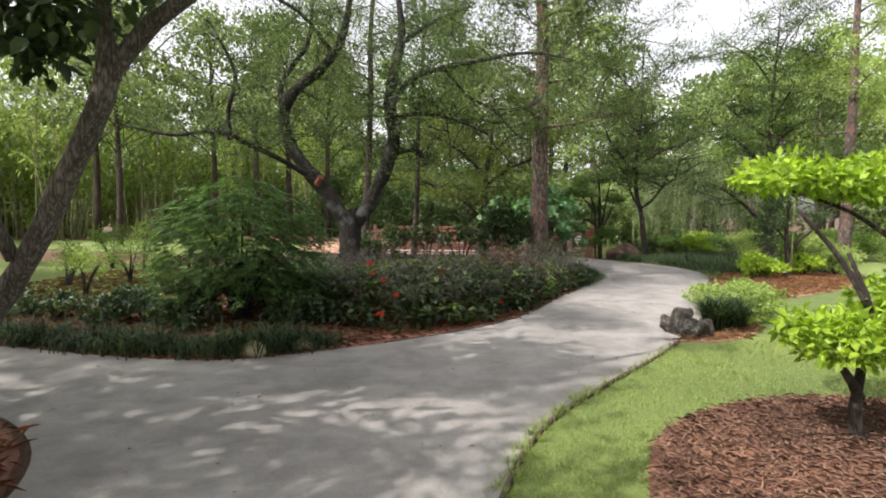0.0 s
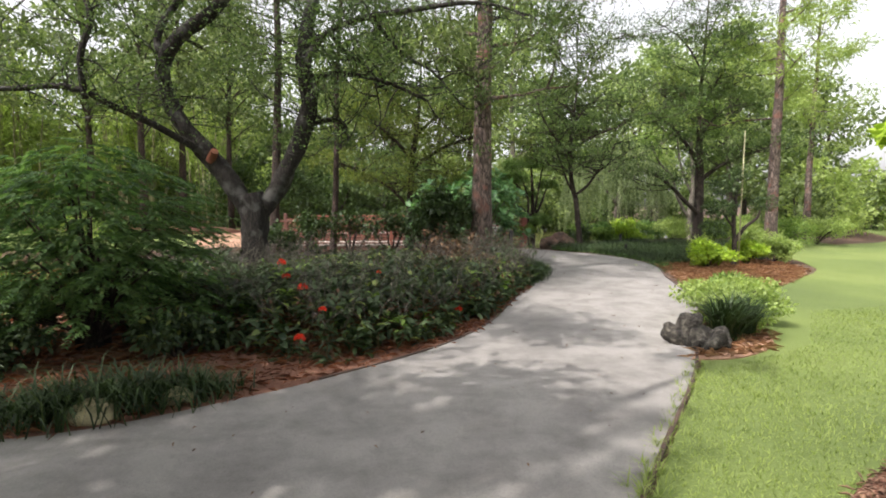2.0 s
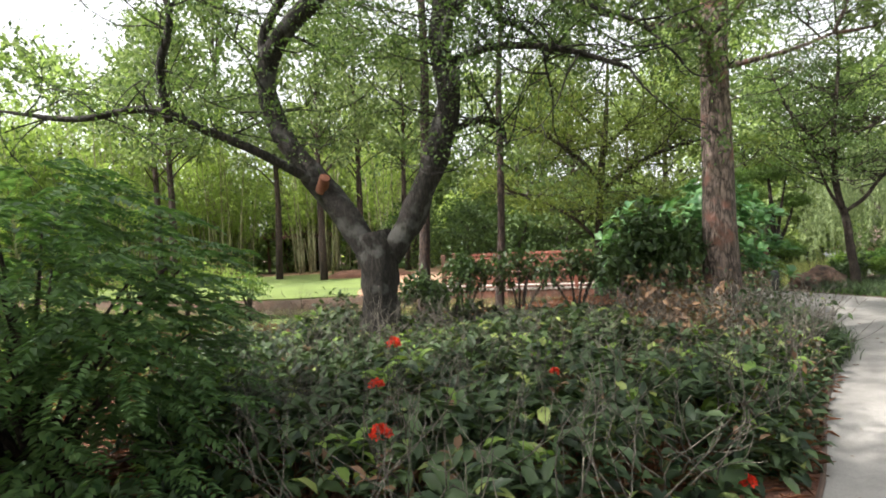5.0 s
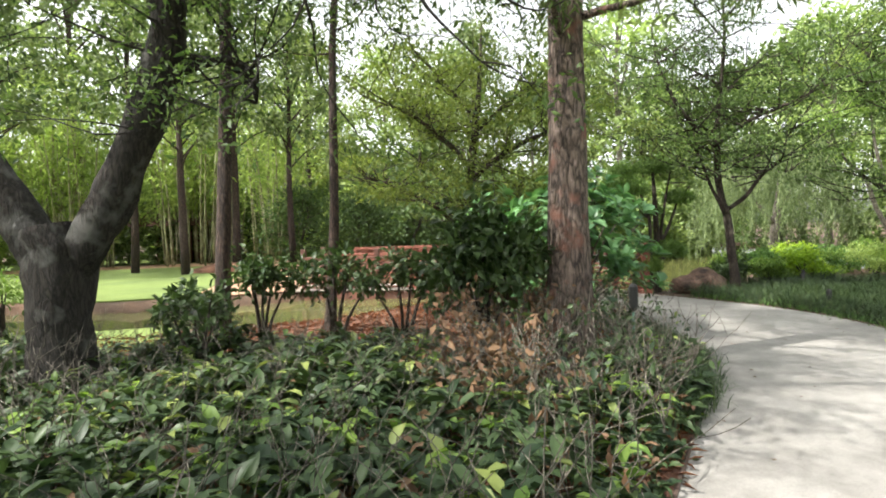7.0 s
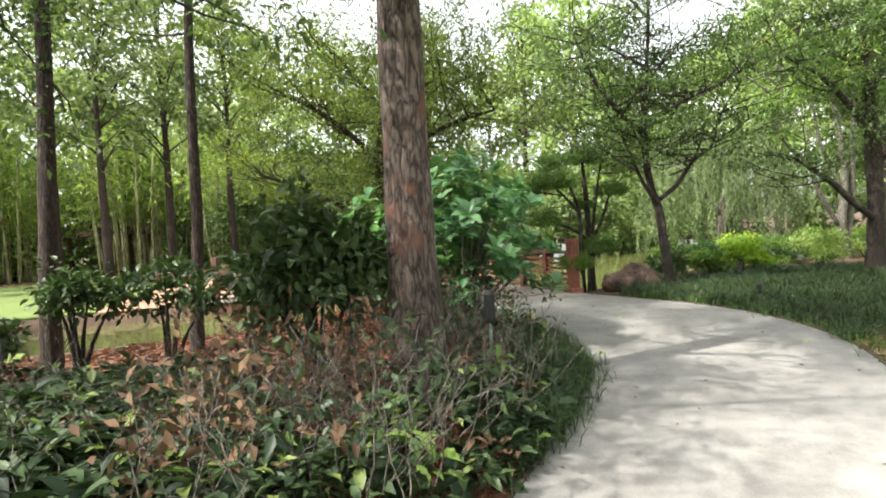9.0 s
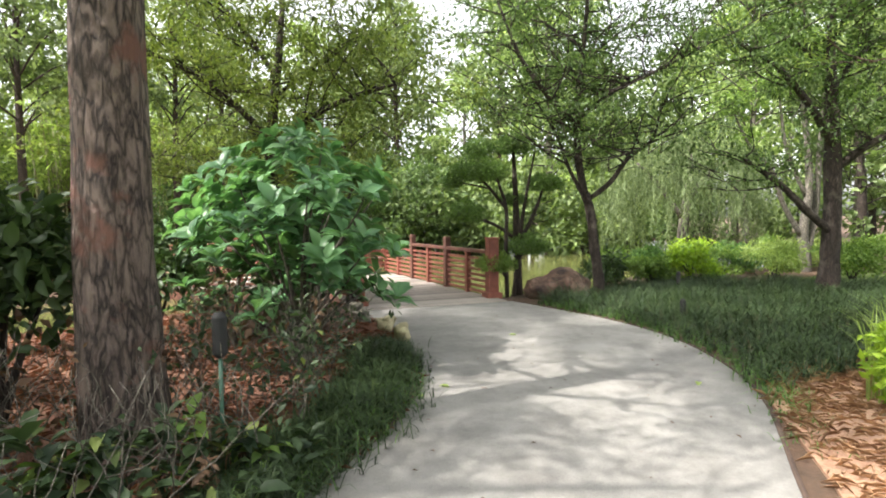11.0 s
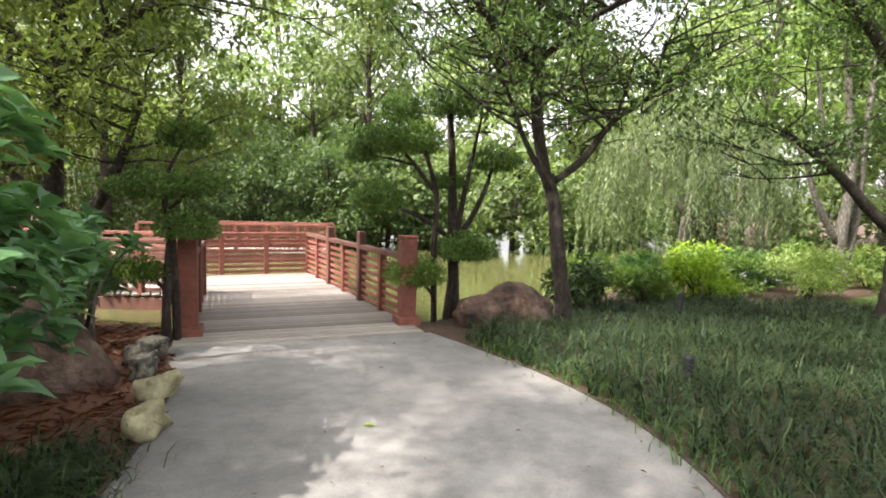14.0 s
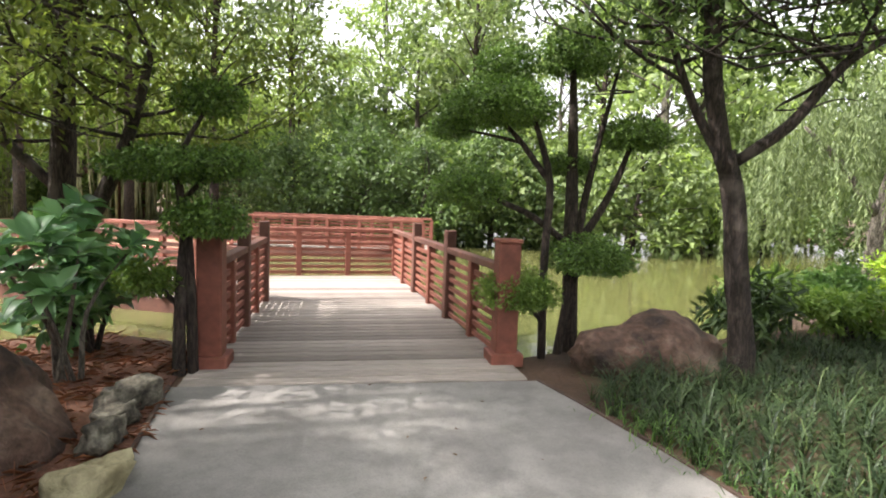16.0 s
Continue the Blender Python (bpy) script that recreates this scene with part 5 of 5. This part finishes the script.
# dry twiggy growth at the foot of the pine
for k, (x, y) in enumerate(((2.45, 13.5), (2.5, 14.0), (3.1, 14.0), (1.6, 12.5), (3.0, 15.0), (2.05, 13.5), (3.0, 13.6), (1.5, 12.1), (2.2, 11.6), (1.45, 10.9), (1.8, 11.2), (1.2, 11.3))):
    o = thing("dry_shrub", "tangle of bare brown twigs and dry leaves", "shrub", (x, y, 0), "dry shrubs")
    r = random.Random(k)
    tw, ends = [], []
    for _ in range(12):
        twigs((r.uniform(-0.25, 0.25), r.uniform(-0.25, 0.25), 0), (r.uniform(-0.7, 0.7), r.uniform(-0.7, 0.7), 1), r.uniform(0.3, 0.55), 0.007, 2, r, tw, ends, 0.4)
    limbs("branchwork", tw, M_GREY_BARK, o, 4, 0, 1)
    foliage("crown", ends, [(0.1, 0.1, 0.08)] * len(ends), 260, 0.07, L_DRY if k % 2 else L_HEDGE, o, 0.3, 0.5, 1.0)

# right of the path
bush((4.2, 8.0), (0.75, 0.6, 0.75), L_PALE, 5000, 0.06, "yellow-green rounded shrub behind the grass clump", "shrub", 6, 14, 5)
bush((4.9, 8.8), (0.6, 0.6, 0.6), L_MID, 3000, 0.06, "low green shrub beside the path", "shrub", 6, 12, 6)
for x, y, s in ((3.65, 7.25, 0.62), (4.05, 7.45, 0.55)):
    clump = thing("grass_clump", "fountain of dark strap leaves beside the rock", "grass clump", (x, y, 0), "grass clumps")
    k = 420
    w = rng.random(k) * 6.283
    lean = 0.25 + 0.9 * rng.random(k)
    way = np.column_stack([np.cos(w) * lean, np.sin(w) * lean, np.ones(k)])
    up = np.column_stack([-np.cos(w), -np.sin(w), 0.6 * np.ones(k)])
    at = np.column_stack([rng.normal(0, 0.05, (k, 2)), np.zeros(k)])
    leaves("leafage", at, way, up, s * (0.6 + 0.5 * rng.random(k)), 0.016, L_MONDO, clump, LONG)
clump = thing("grass_clump", "tall pale grass clump in the red mulch", "grass clump", (7.9, 13.9, 0), "grass clumps")
k = 260
w = rng.random(k) * 6.283
lean = 0.15 + 0.5 * rng.random(k)
leaves("leafage", np.column_stack([rng.normal(0, 0.07, (k, 2)), np.zeros(k)]), np.column_stack([np.cos(w) * lean, np.sin(w) * lean, np.ones(k)]),
       np.column_stack([-np.cos(w), -np.sin(w), 0.6 * np.ones(k)]), 0.9 * (0.6 + 0.5 * rng.random(k)), 0.012, L_PALE, clump, LONG)
cloud_tree((8.9, 14.0), [
    [(0, 0, 0, 0.07), (0, 0, 0.5, 0.06), (-0.05, 0, 1.2, 0.05), (0.0, 0, 2.0, 0.03)],
    [(0, 0, 0.6, 0.05), (0.25, 0, 0.95, 0.045), (0.5, -0.1, 1.2, 0.03), (0.62, -0.1, 1.5, 0.02)],
    [(0, 0, 0.9, 0.03), (-0.25, 0, 1.2, 0.025), (-0.4, 0, 1.4, 0.015)],
], [(0.66, -0.1, 1.62, 0.3, 0.24), (-0.45, 0, 1.5, 0.4, 0.26), (-0.3, 0.1, 2.0, 0.4, 0.26), (0.0, 0, 2.3, 0.3, 0.22), (-0.55, 0, 1.0, 0.35, 0.25)], "young topiary tree tied to a tall bamboo pole", L_DARK, 6, size=0.06, density=900)
v, f = tube([(8.95, 13.9, -0.05), (8.97, 13.9, 3.3)], [0.016, 0.012], 8)
tagged(mesh_object("bamboo_pole", v, f, M_BAMBOO, None, "", True), "tall pale bamboo pole supporting the young tree", "pole")
for k, (x, y, sx, h, lf) in enumerate(((8.0, 13.7, 0.6, 0.75, L_LIME), (9.5, 14.3, 0.5, 0.7, L_LIME), (10.6, 14.6, 0.5, 0.8, L_PALE), (11.8, 24.8, 0.9, 1.1, L_LIME), (10.2, 21.9, 0.7, 0.95, L_LIME), (9.2, 21.7, 0.6, 0.8, L_MID), (8.5, 22.0, 0.7, 0.9, L_MID),
                                             (12.6, 22.6, 1.0, 1.1, L_PALE), (14.2, 22.2, 1.0, 1.1, L_MID), (15.5, 21, 1.2, 1.0, L_PALE), (13.2, 18.6, 1.0, 1.2, L_PALE), (15, 19.6, 1.3, 1.2, L_MID), (17.5, 20.6, 1.4, 1.3, L_PALE), (11.2, 23.2, 0.8, 1.0, L_MID), (12.4, 24.0, 0.8, 0.9, L_MAPLE), (13.8, 24.4, 0.9, 1.1, L_MID), (15.4, 24.6, 1.0, 1.1, L_PALE), (17, 24.2, 1.0, 1.2, L_MID), (9.6, 22.6, 0.6, 0.9, L_MAPLE))):
    bush((x, y), (sx, sx, h), lf, 2600, 0.085, "rounded green garden shrub with fresh growth", "garden_shrub", 6, 12, 120 + k, group="garden shrubs")
bush((8.0, 21.3), (0.55, 0.5, 1.0), L_DARK, 500, 0.17, "dark shrub with long leathery leaves by the boulder", "leathery_shrub", 6, 10, 140, LEAF6, 0.28)
bush((1.75, 19.2), (0.6, 0.5, 1.25), L_GARD, 800, 0.17, "broad-leaved blue-green shrub on the bank", "broad_shrub", 6, 12, 141, LEAF6, 0.35)
# weeping tree across the inlet
o = thing("weeping_tree", "pale green weeping tree at the water's edge", "tree", (12.6, 27.5, 0))
limbs("trunk", [[(0, 0, -0.3, 0.2), (0.1, 0, 1.5, 0.16), (0.3, 0, 3.0, 0.1), (0.2, 0, 4.0, 0.04)], [(0.1, 0, 1.4, 0.1), (-0.8, 0, 2.6, 0.07), (-1.5, 0, 3.3, 0.03)], [(0.2, 0, 2, 0.09), (1.0, 0.2, 3.0, 0.06), (1.8, 0.3, 3.4, 0.03)]], M_GREY_BARK, o)
r = random.Random(61)
P, W, S = [], [], []
for k in range(620):
    w, d = r.uniform(0, 6.28), 2.7 * r.random() ** 0.5
    p = Vector((math.cos(w) * d, math.sin(w) * d * 0.8, 4.9 - 0.24 * d * d + r.uniform(-1.6, 0.3)))
    out = Vector((math.cos(w), math.sin(w), 0)) * r.uniform(0.1, 0.5)
    for i in range(r.randint(22, 46)):
        p = p + (out * 0.82 ** i + Vector((r.uniform(-0.15, 0.15), r.uniform(-0.15, 0.15), -0.5))) * 0.09
        if p.z < 0.25:
            break
        P.append(p.copy())
        W.append((r.uniform(-0.7, 0.7), r.uniform(-0.7, 0.7), -1))
        S.append(r.uniform(0.1, 0.19))
S = np.array(S)
leaves("crown", np.array(P), np.array(W), rng.normal(size=(len(P), 3)), S, S * 0.17, L_WEEP, o)

# pale-stemmed tree on the strip of lawn
paper = thing("paperbark_tree", "pale leaning multi-stemmed tree with peeling orange base", "tree", (14.5, 24.3, 0))
limbs("trunk", [
    [(0, 0, -0.1, 0.22), (0.02, 0, 0.4, 0.17), (-0.02, 0, 1.1, 0.13), (0.1, 0, 2.4, 0.1), (0.0, 0.1, 4.2, 0.07), (-0.3, 0.2, 6.5, 0.03)],
    [(0.1, 0, 0.5, 0.1), (0.35, 0.1, 1.6, 0.09), (0.45, 0.1, 3.4, 0.07), (0.7, 0.2, 6.0, 0.03)],
    [(-0.05, 0, 0.9, 0.07), (-0.7, -0.1, 1.9, 0.065), (-1.1, -0.2, 2.8, 0.055), (-1.7, -0.2, 3.4, 0.04), (-2.2, -0.2, 4.4, 0.02)],
    [(0.05, 0, 2.0, 0.06), (-0.5, 0.1, 3.4, 0.05), (-0.8, 0.1, 5.4, 0.02)],
], M_GREY_BARK, paper, 9, 0.2)
foliage("crown", [(-0.3, 0.2, 6.2), (0.8, 0.2, 5.8), (-2.1, -0.2, 4.5), (-0.9, 0.1, 5.2), (-1.6, 0, 3.7), (1.4, 0.3, 4.9)],
        [(0.9, 0.8, 0.5), (0.9, 0.8, 0.5), (0.7, 0.6, 0.35), (0.8, 0.7, 0.4), (0.5, 0.5, 0.25), (0.7, 0.6, 0.4)], 3600, 0.13, L_MID, paper, 0.4, 0.35, 1.0)

# ---- small fixtures ----


def path_lamp(at, pole, label):
    o = thing("path_lamp", label, "lamp", (at[0], at[1], 0), "path lamps")
    v, f = tube([(0, 0, -0.05), (0, 0, pole)], [0.013, 0.013], 8)
    mesh_object("pole", v, f, M_GREEN_POLE, o, "dark green pole", True)
    v, f = tube([(0, 0, pole), (0, 0, pole + 0.02), (0, 0, pole + 0.03), (0, 0, pole + 0.24), (0, 0, pole + 0.27)], [0.02, 0.04, 0.044, 0.044, 0.025], 14)
    mesh_object("head", v, f, M_BLACK, o, "black cylindrical head")


path_lamp((2.92, 12.95), 0.7, "black path lamp on a green pole among the shrubs")
path_lamp((7.85, 17.42), 0.06, "short black path lamp in the mondo grass")
path_lamp((9.0, 20.0), 0.2, "short black path lamp in the mondo grass")

# hut across the pond
hut = thing("garden_hut", "small brown open garden hut with tiled roof far across the lawn", "hut", (-16, 40, 0))
for x, y in ((-1.6, -1.2), (1.6, -1.2), (-1.6, 1.2), (1.6, 1.2)):
    put("post", box_mesh("post", (0.16, 0.16, 2.3), 0.01), M_DARK_RED, hut, Matrix.Translation((x, y, 0)))
bm = bmesh.new()
vs = [bm.verts.new(c) for c in ((-2.3, -1.9, 2.2), (2.3, -1.9, 2.2), (2.3, 1.9, 2.2), (-2.3, 1.9, 2.2), (-0.9, 0, 3.4), (0.9, 0, 3.4))]
for f in ((0, 1, 5, 4), (1, 2, 5), (2, 3, 4, 5), (3, 0, 4), (3, 2, 1, 0)):
    bm.faces.new([vs[k] for k in f])
part("roof", bm, M_DARK_RED, hut)
put("back_wall", box_mesh("wall", (3.2, 0.12, 2.2), 0.01), M_DARK_RED, hut, Matrix.Translation((0, 1.1, 0)))

# ---- woods around ----


def wood_tree(seed, height, radius, leaf, count, size, mat, trunk=0.16, crown_from=0.3, name="wood_tree", label="", flat=0.55):
    r = random.Random(seed)
    o = thing(name, label, "tree", (0, 0, 0), "woods around the garden")
    lines = [[(0, 0, -0.2, trunk * 1.3), (r.uniform(-0.2, 0.2), 0, height * 0.3, trunk), (r.uniform(-0.4, 0.4), r.uniform(-0.3, 0.3), height * 0.65, trunk * 0.6), (0, 0, height * 0.95, 0.03)]]
    cs, rs = [], []
    for k in range(20):
        t = crown_from + (1 - crown_from) * (k + 0.5) / 20
        w = k * 2.4 + r.uniform(-0.5, 0.5)
        prof = math.sin(min(1, (t - crown_from) / (1 - crown_from) * 0.85 + 0.2) * math.pi) ** 0.6
        d = radius * prof * r.uniform(0.35, 0.95)
        c = (math.cos(w) * d, math.sin(w) * d, height * t)
        cs.append(c)
        s = radius * r.uniform(0.26, 0.48)
        rs.append((s, s, s * flat))
        lines.append([(0, 0, c[2] * 0.8, trunk * 0.3), (c[0] * 0.5, c[1] * 0.5, c[2] * 0.93, trunk * 0.2), (*c, 0.02)])
    limbs("trunk", lines, mat, o, 6, 0.1, 2)
    foliage("crown", cs, rs, count, size, leaf, o, 0.2, 0.5, 0.9, flat=0.4)
    return o


def bamboo(seed):
    r = random.Random(seed)
    o = thing("bamboo_clump", "tall bamboo clump with pale canes", "bamboo", (0, 0, 0), "bamboo grove")
    lines, tops = [], []
    for k in range(26):
        x, y = r.gauss(0, 0.8), r.gauss(0, 0.6)
        lx, ly, h = x * 1.1 + r.gauss(0, 0.5), y + r.gauss(0, 0.5), r.uniform(6, 10)
        lines.append([(x, y, -0.1, 0.045), (x + lx * 0.2, y + ly * 0.2, h * 0.4, 0.04), (x + lx * 0.6, y + ly * 0.6, h * 0.75, 0.025), (x + lx * 1.3, y + ly * 1.3, h, 0.008)])
        for t in (0.45, 0.6, 0.75, 0.9, 1.0):
            tops.append((x + lx * t, y + ly * t, h * t))
    for q in lines:
        limbs("cane", [q], M_BAMBOO, o, 5, 0, 2)
    foliage("crown", tops, [(0.9, 0.9, 0.8)] * len(tops), 3800, 0.33, L_PALE, o, 0.6, 0.18, 1.0, flat=0.4)
    return o


def spread_copies(base_list, places):
    used = set()
    r = random.Random(17)
    for k, (x, y, kind, sc) in enumerate(places):
        b = base_list[kind]
        m = Matrix.Translation((x, y, 0)) @ Matrix.Rotation(r.uniform(0, 6.28), 4, "Z")
        if kind not in used:
            used.add(kind)
            b.matrix_basis = m
            b.scale = (sc, sc, sc)
        else:
            c = copy_thing(b, m)
            c.scale = (sc, sc, sc)


bases = [
    wood_tree(1, 13, 3.8, L_WOOD, 3300, 0.32, M_GREY_BARK, label="tall leafy wood tree with pale green crown"),
    wood_tree(2, 10, 3.4, L_DEEP, 3300, 0.32, M_DARK_BARK, label="rounded green wood tree behind the pond", crown_from=0.2),
    wood_tree(3, 15, 3.0, L_PINE, 3100, 0.32, M_PINE_RED, 0.18, 0.45, label="tall wood pine with bare lower trunk"),
    wood_tree(4, 4.5, 2.6, L_PALE, 2000, 0.32, M_GREY_BARK, 0.08, 0.06, name="understory_bush", label="broad bush at the edge of the woods", flat=0.8),
    wood_tree(5, 4.0, 2.6, L_DEEP, 2000, 0.33, M_DARK_BARK, 0.08, 0.06, name="understory_bush", label="dense green bush at the edge of the woods", flat=0.8),
    bamboo(6),
    bamboo(7),
    wood_tree(8, 3.6, 2.4, L_OAK, 4200, 0.19, M_DARK_BARK, 0.08, 0.05, name="understory_bush", label="dark green bush on the far bank", flat=0.8),
]
r = random.Random(23)
places = []
# far shore behind the bridge
for k in range(16):
    x = -9 + k * 1.9 + r.uniform(-0.8, 0.8)
    places.append((x, 37 + 0.09 * (x - 6) ** 2 * 0.6 + r.uniform(-1.5, 2), r.choice((3, 4, 4)), r.uniform(0.8, 1.2)))
for k in range(13):
    x = -14 + k * 2.9 + r.uniform(-1, 1)
    places.append((x, 42 + r.uniform(-2, 8) + 0.04 * (x - 6) ** 2, r.choice((0, 0, 1, 1, 2)), r.uniform(0.9, 1.3)))
for x, y, sc in ((-4, 35.5, 1.0), (-1, 36, 1.1), (1.5, 35.5, 1.0), (4, 36.5, 1.1), (-7.5, 38, 1.1), (7, 39, 0.9), (-3, 40, 1.4), (2, 41, 1.4), (14.5, 30.5, 0.7), (-21, 38, 1.2)):
    places.append((x, y, 7, sc))
# left, beyond the lawn: bamboo and pines
for k in range(14):
    w = radians(112 + k * 5)
    places.append((3 + 33 * math.cos(w) + r.uniform(-2, 2), 12 + 30 * math.sin(w) + r.uniform(-2, 2), r.choice((5, 6)), r.uniform(0.8, 1.1)))
for k in range(13):
    w = radians(108 + k * 7.2)
    d = r.uniform(36, 44)
    places.append((3 + d * math.cos(w), 12 + d * 0.92 * math.sin(w), r.choice((0, 1, 2, 2)), r.uniform(0.9, 1.25)))
for k in range(10):
    w = radians(115 + k * 8)
    places.append((3 + 36 * math.cos(w), 12 + 33 * math.sin(w), r.choice((3, 4)), r.uniform(0.8, 1.1)))
# pines on the left bank
for x, y, s in ((-10, 29.5, 0.8), (-7.5, 36, 0.9), (-13, 31, 0.85), (-16, 27, 0.8), (-9.5, 33.5, 0.9), (-19, 30, 0.9)):
    places.append((x, y, 2, s))
# right: trees around the inlet and lawn
for x, y, kind, s in ((17, 31, 0, 0.8), (20, 29, 1, 0.9), (16, 26.5, 4, 0.6), (23, 33, 0, 1.0), (26, 30, 3, 0.9), (21, 25.5, 4, 0.7), (24, 26.5, 3, 0.7), (28, 38, 1, 1.0), (32, 40, 0, 1), (37, 42, 1, 1.0), (42, 38, 3, 1.0), (46, 34, 1, 0.9),
                      (50, 26, 0, 0.9), (52, 18, 1, 1.0), (48, 8, 0, 1.0), (19, 38, 1, 1.1), (24, 44, 0, 1.1), (30, 48, 0, 1.1), (36, 36.5, 4, 0.7), (40, 33, 3, 0.7), (30, 34.5, 4, 0.6), (45, 30, 4, 0.7)):
    places.append((x, y, kind, s))
for k in range(16):
    w = radians(5 + k * 3.2)
    d = r.uniform(38, 52)
    places.append((d * math.cos(w), 2 + d * math.sin(w), r.choice((0, 1, 3, 4, 3)), r.uniform(0.8, 1.1)))
# behind and beside the walk, shading the path
for x, y, kind, s in ((-4.6, 2.4, 0, 0.6), (-3.5, -2.2, 0, 0.6), (-6.5, -1.5, 1, 0.9), (-2.5, -7, 0, 0.9), (3.5, -6.5, 1, 1.0), (-9, 3, 0, 0.85), (-13, 9, 1, 1.0), (-15, 14, 0, 1.0), (9, -9, 0, 1.0), (-4, -14, 0, 1.1), (18, -12, 1, 1.1), (30, -10, 0, 1.1), (-16, -4, 1, 1.1), (-20, 6, 0, 1.1), (42, -4, 0, 1.1)):
    places.append((x, y, kind, s))
# tall thickets closing the view behind the bamboo and the far shore
for k in range(17):
    w = radians(97 + k * 5.4)
    d = r.uniform(43, 49)
    places.append((3 + d * math.cos(w), 12 + d * 0.92 * math.sin(w), (3, 4, 4)[k % 3], r.uniform(1.8, 2.3)))
for k in range(9):
    places.append((-8 + k * 4.4 + r.uniform(-1, 1), 56 + r.uniform(-2, 4), (4, 3, 1)[k % 3], r.uniform(1.5, 2.0)))
spread_copies(bases, places)
tall_pine((13.7, 18.5), 0.2, 12, "tall pine with pale trunk at the lawn's edge", M_PINE, (0.1, 0), 0.35, 9000, 31, 0.2, 3.0, leaf=L_PALE)
tall_pine((19.9, 23.7), 0.16, 10, "tall pine with pale trunk at the lawn's edge", M_PINE, (0.1, 0), 0.4, 6000, 32, 0.2, 2.6, leaf=L_PALE)
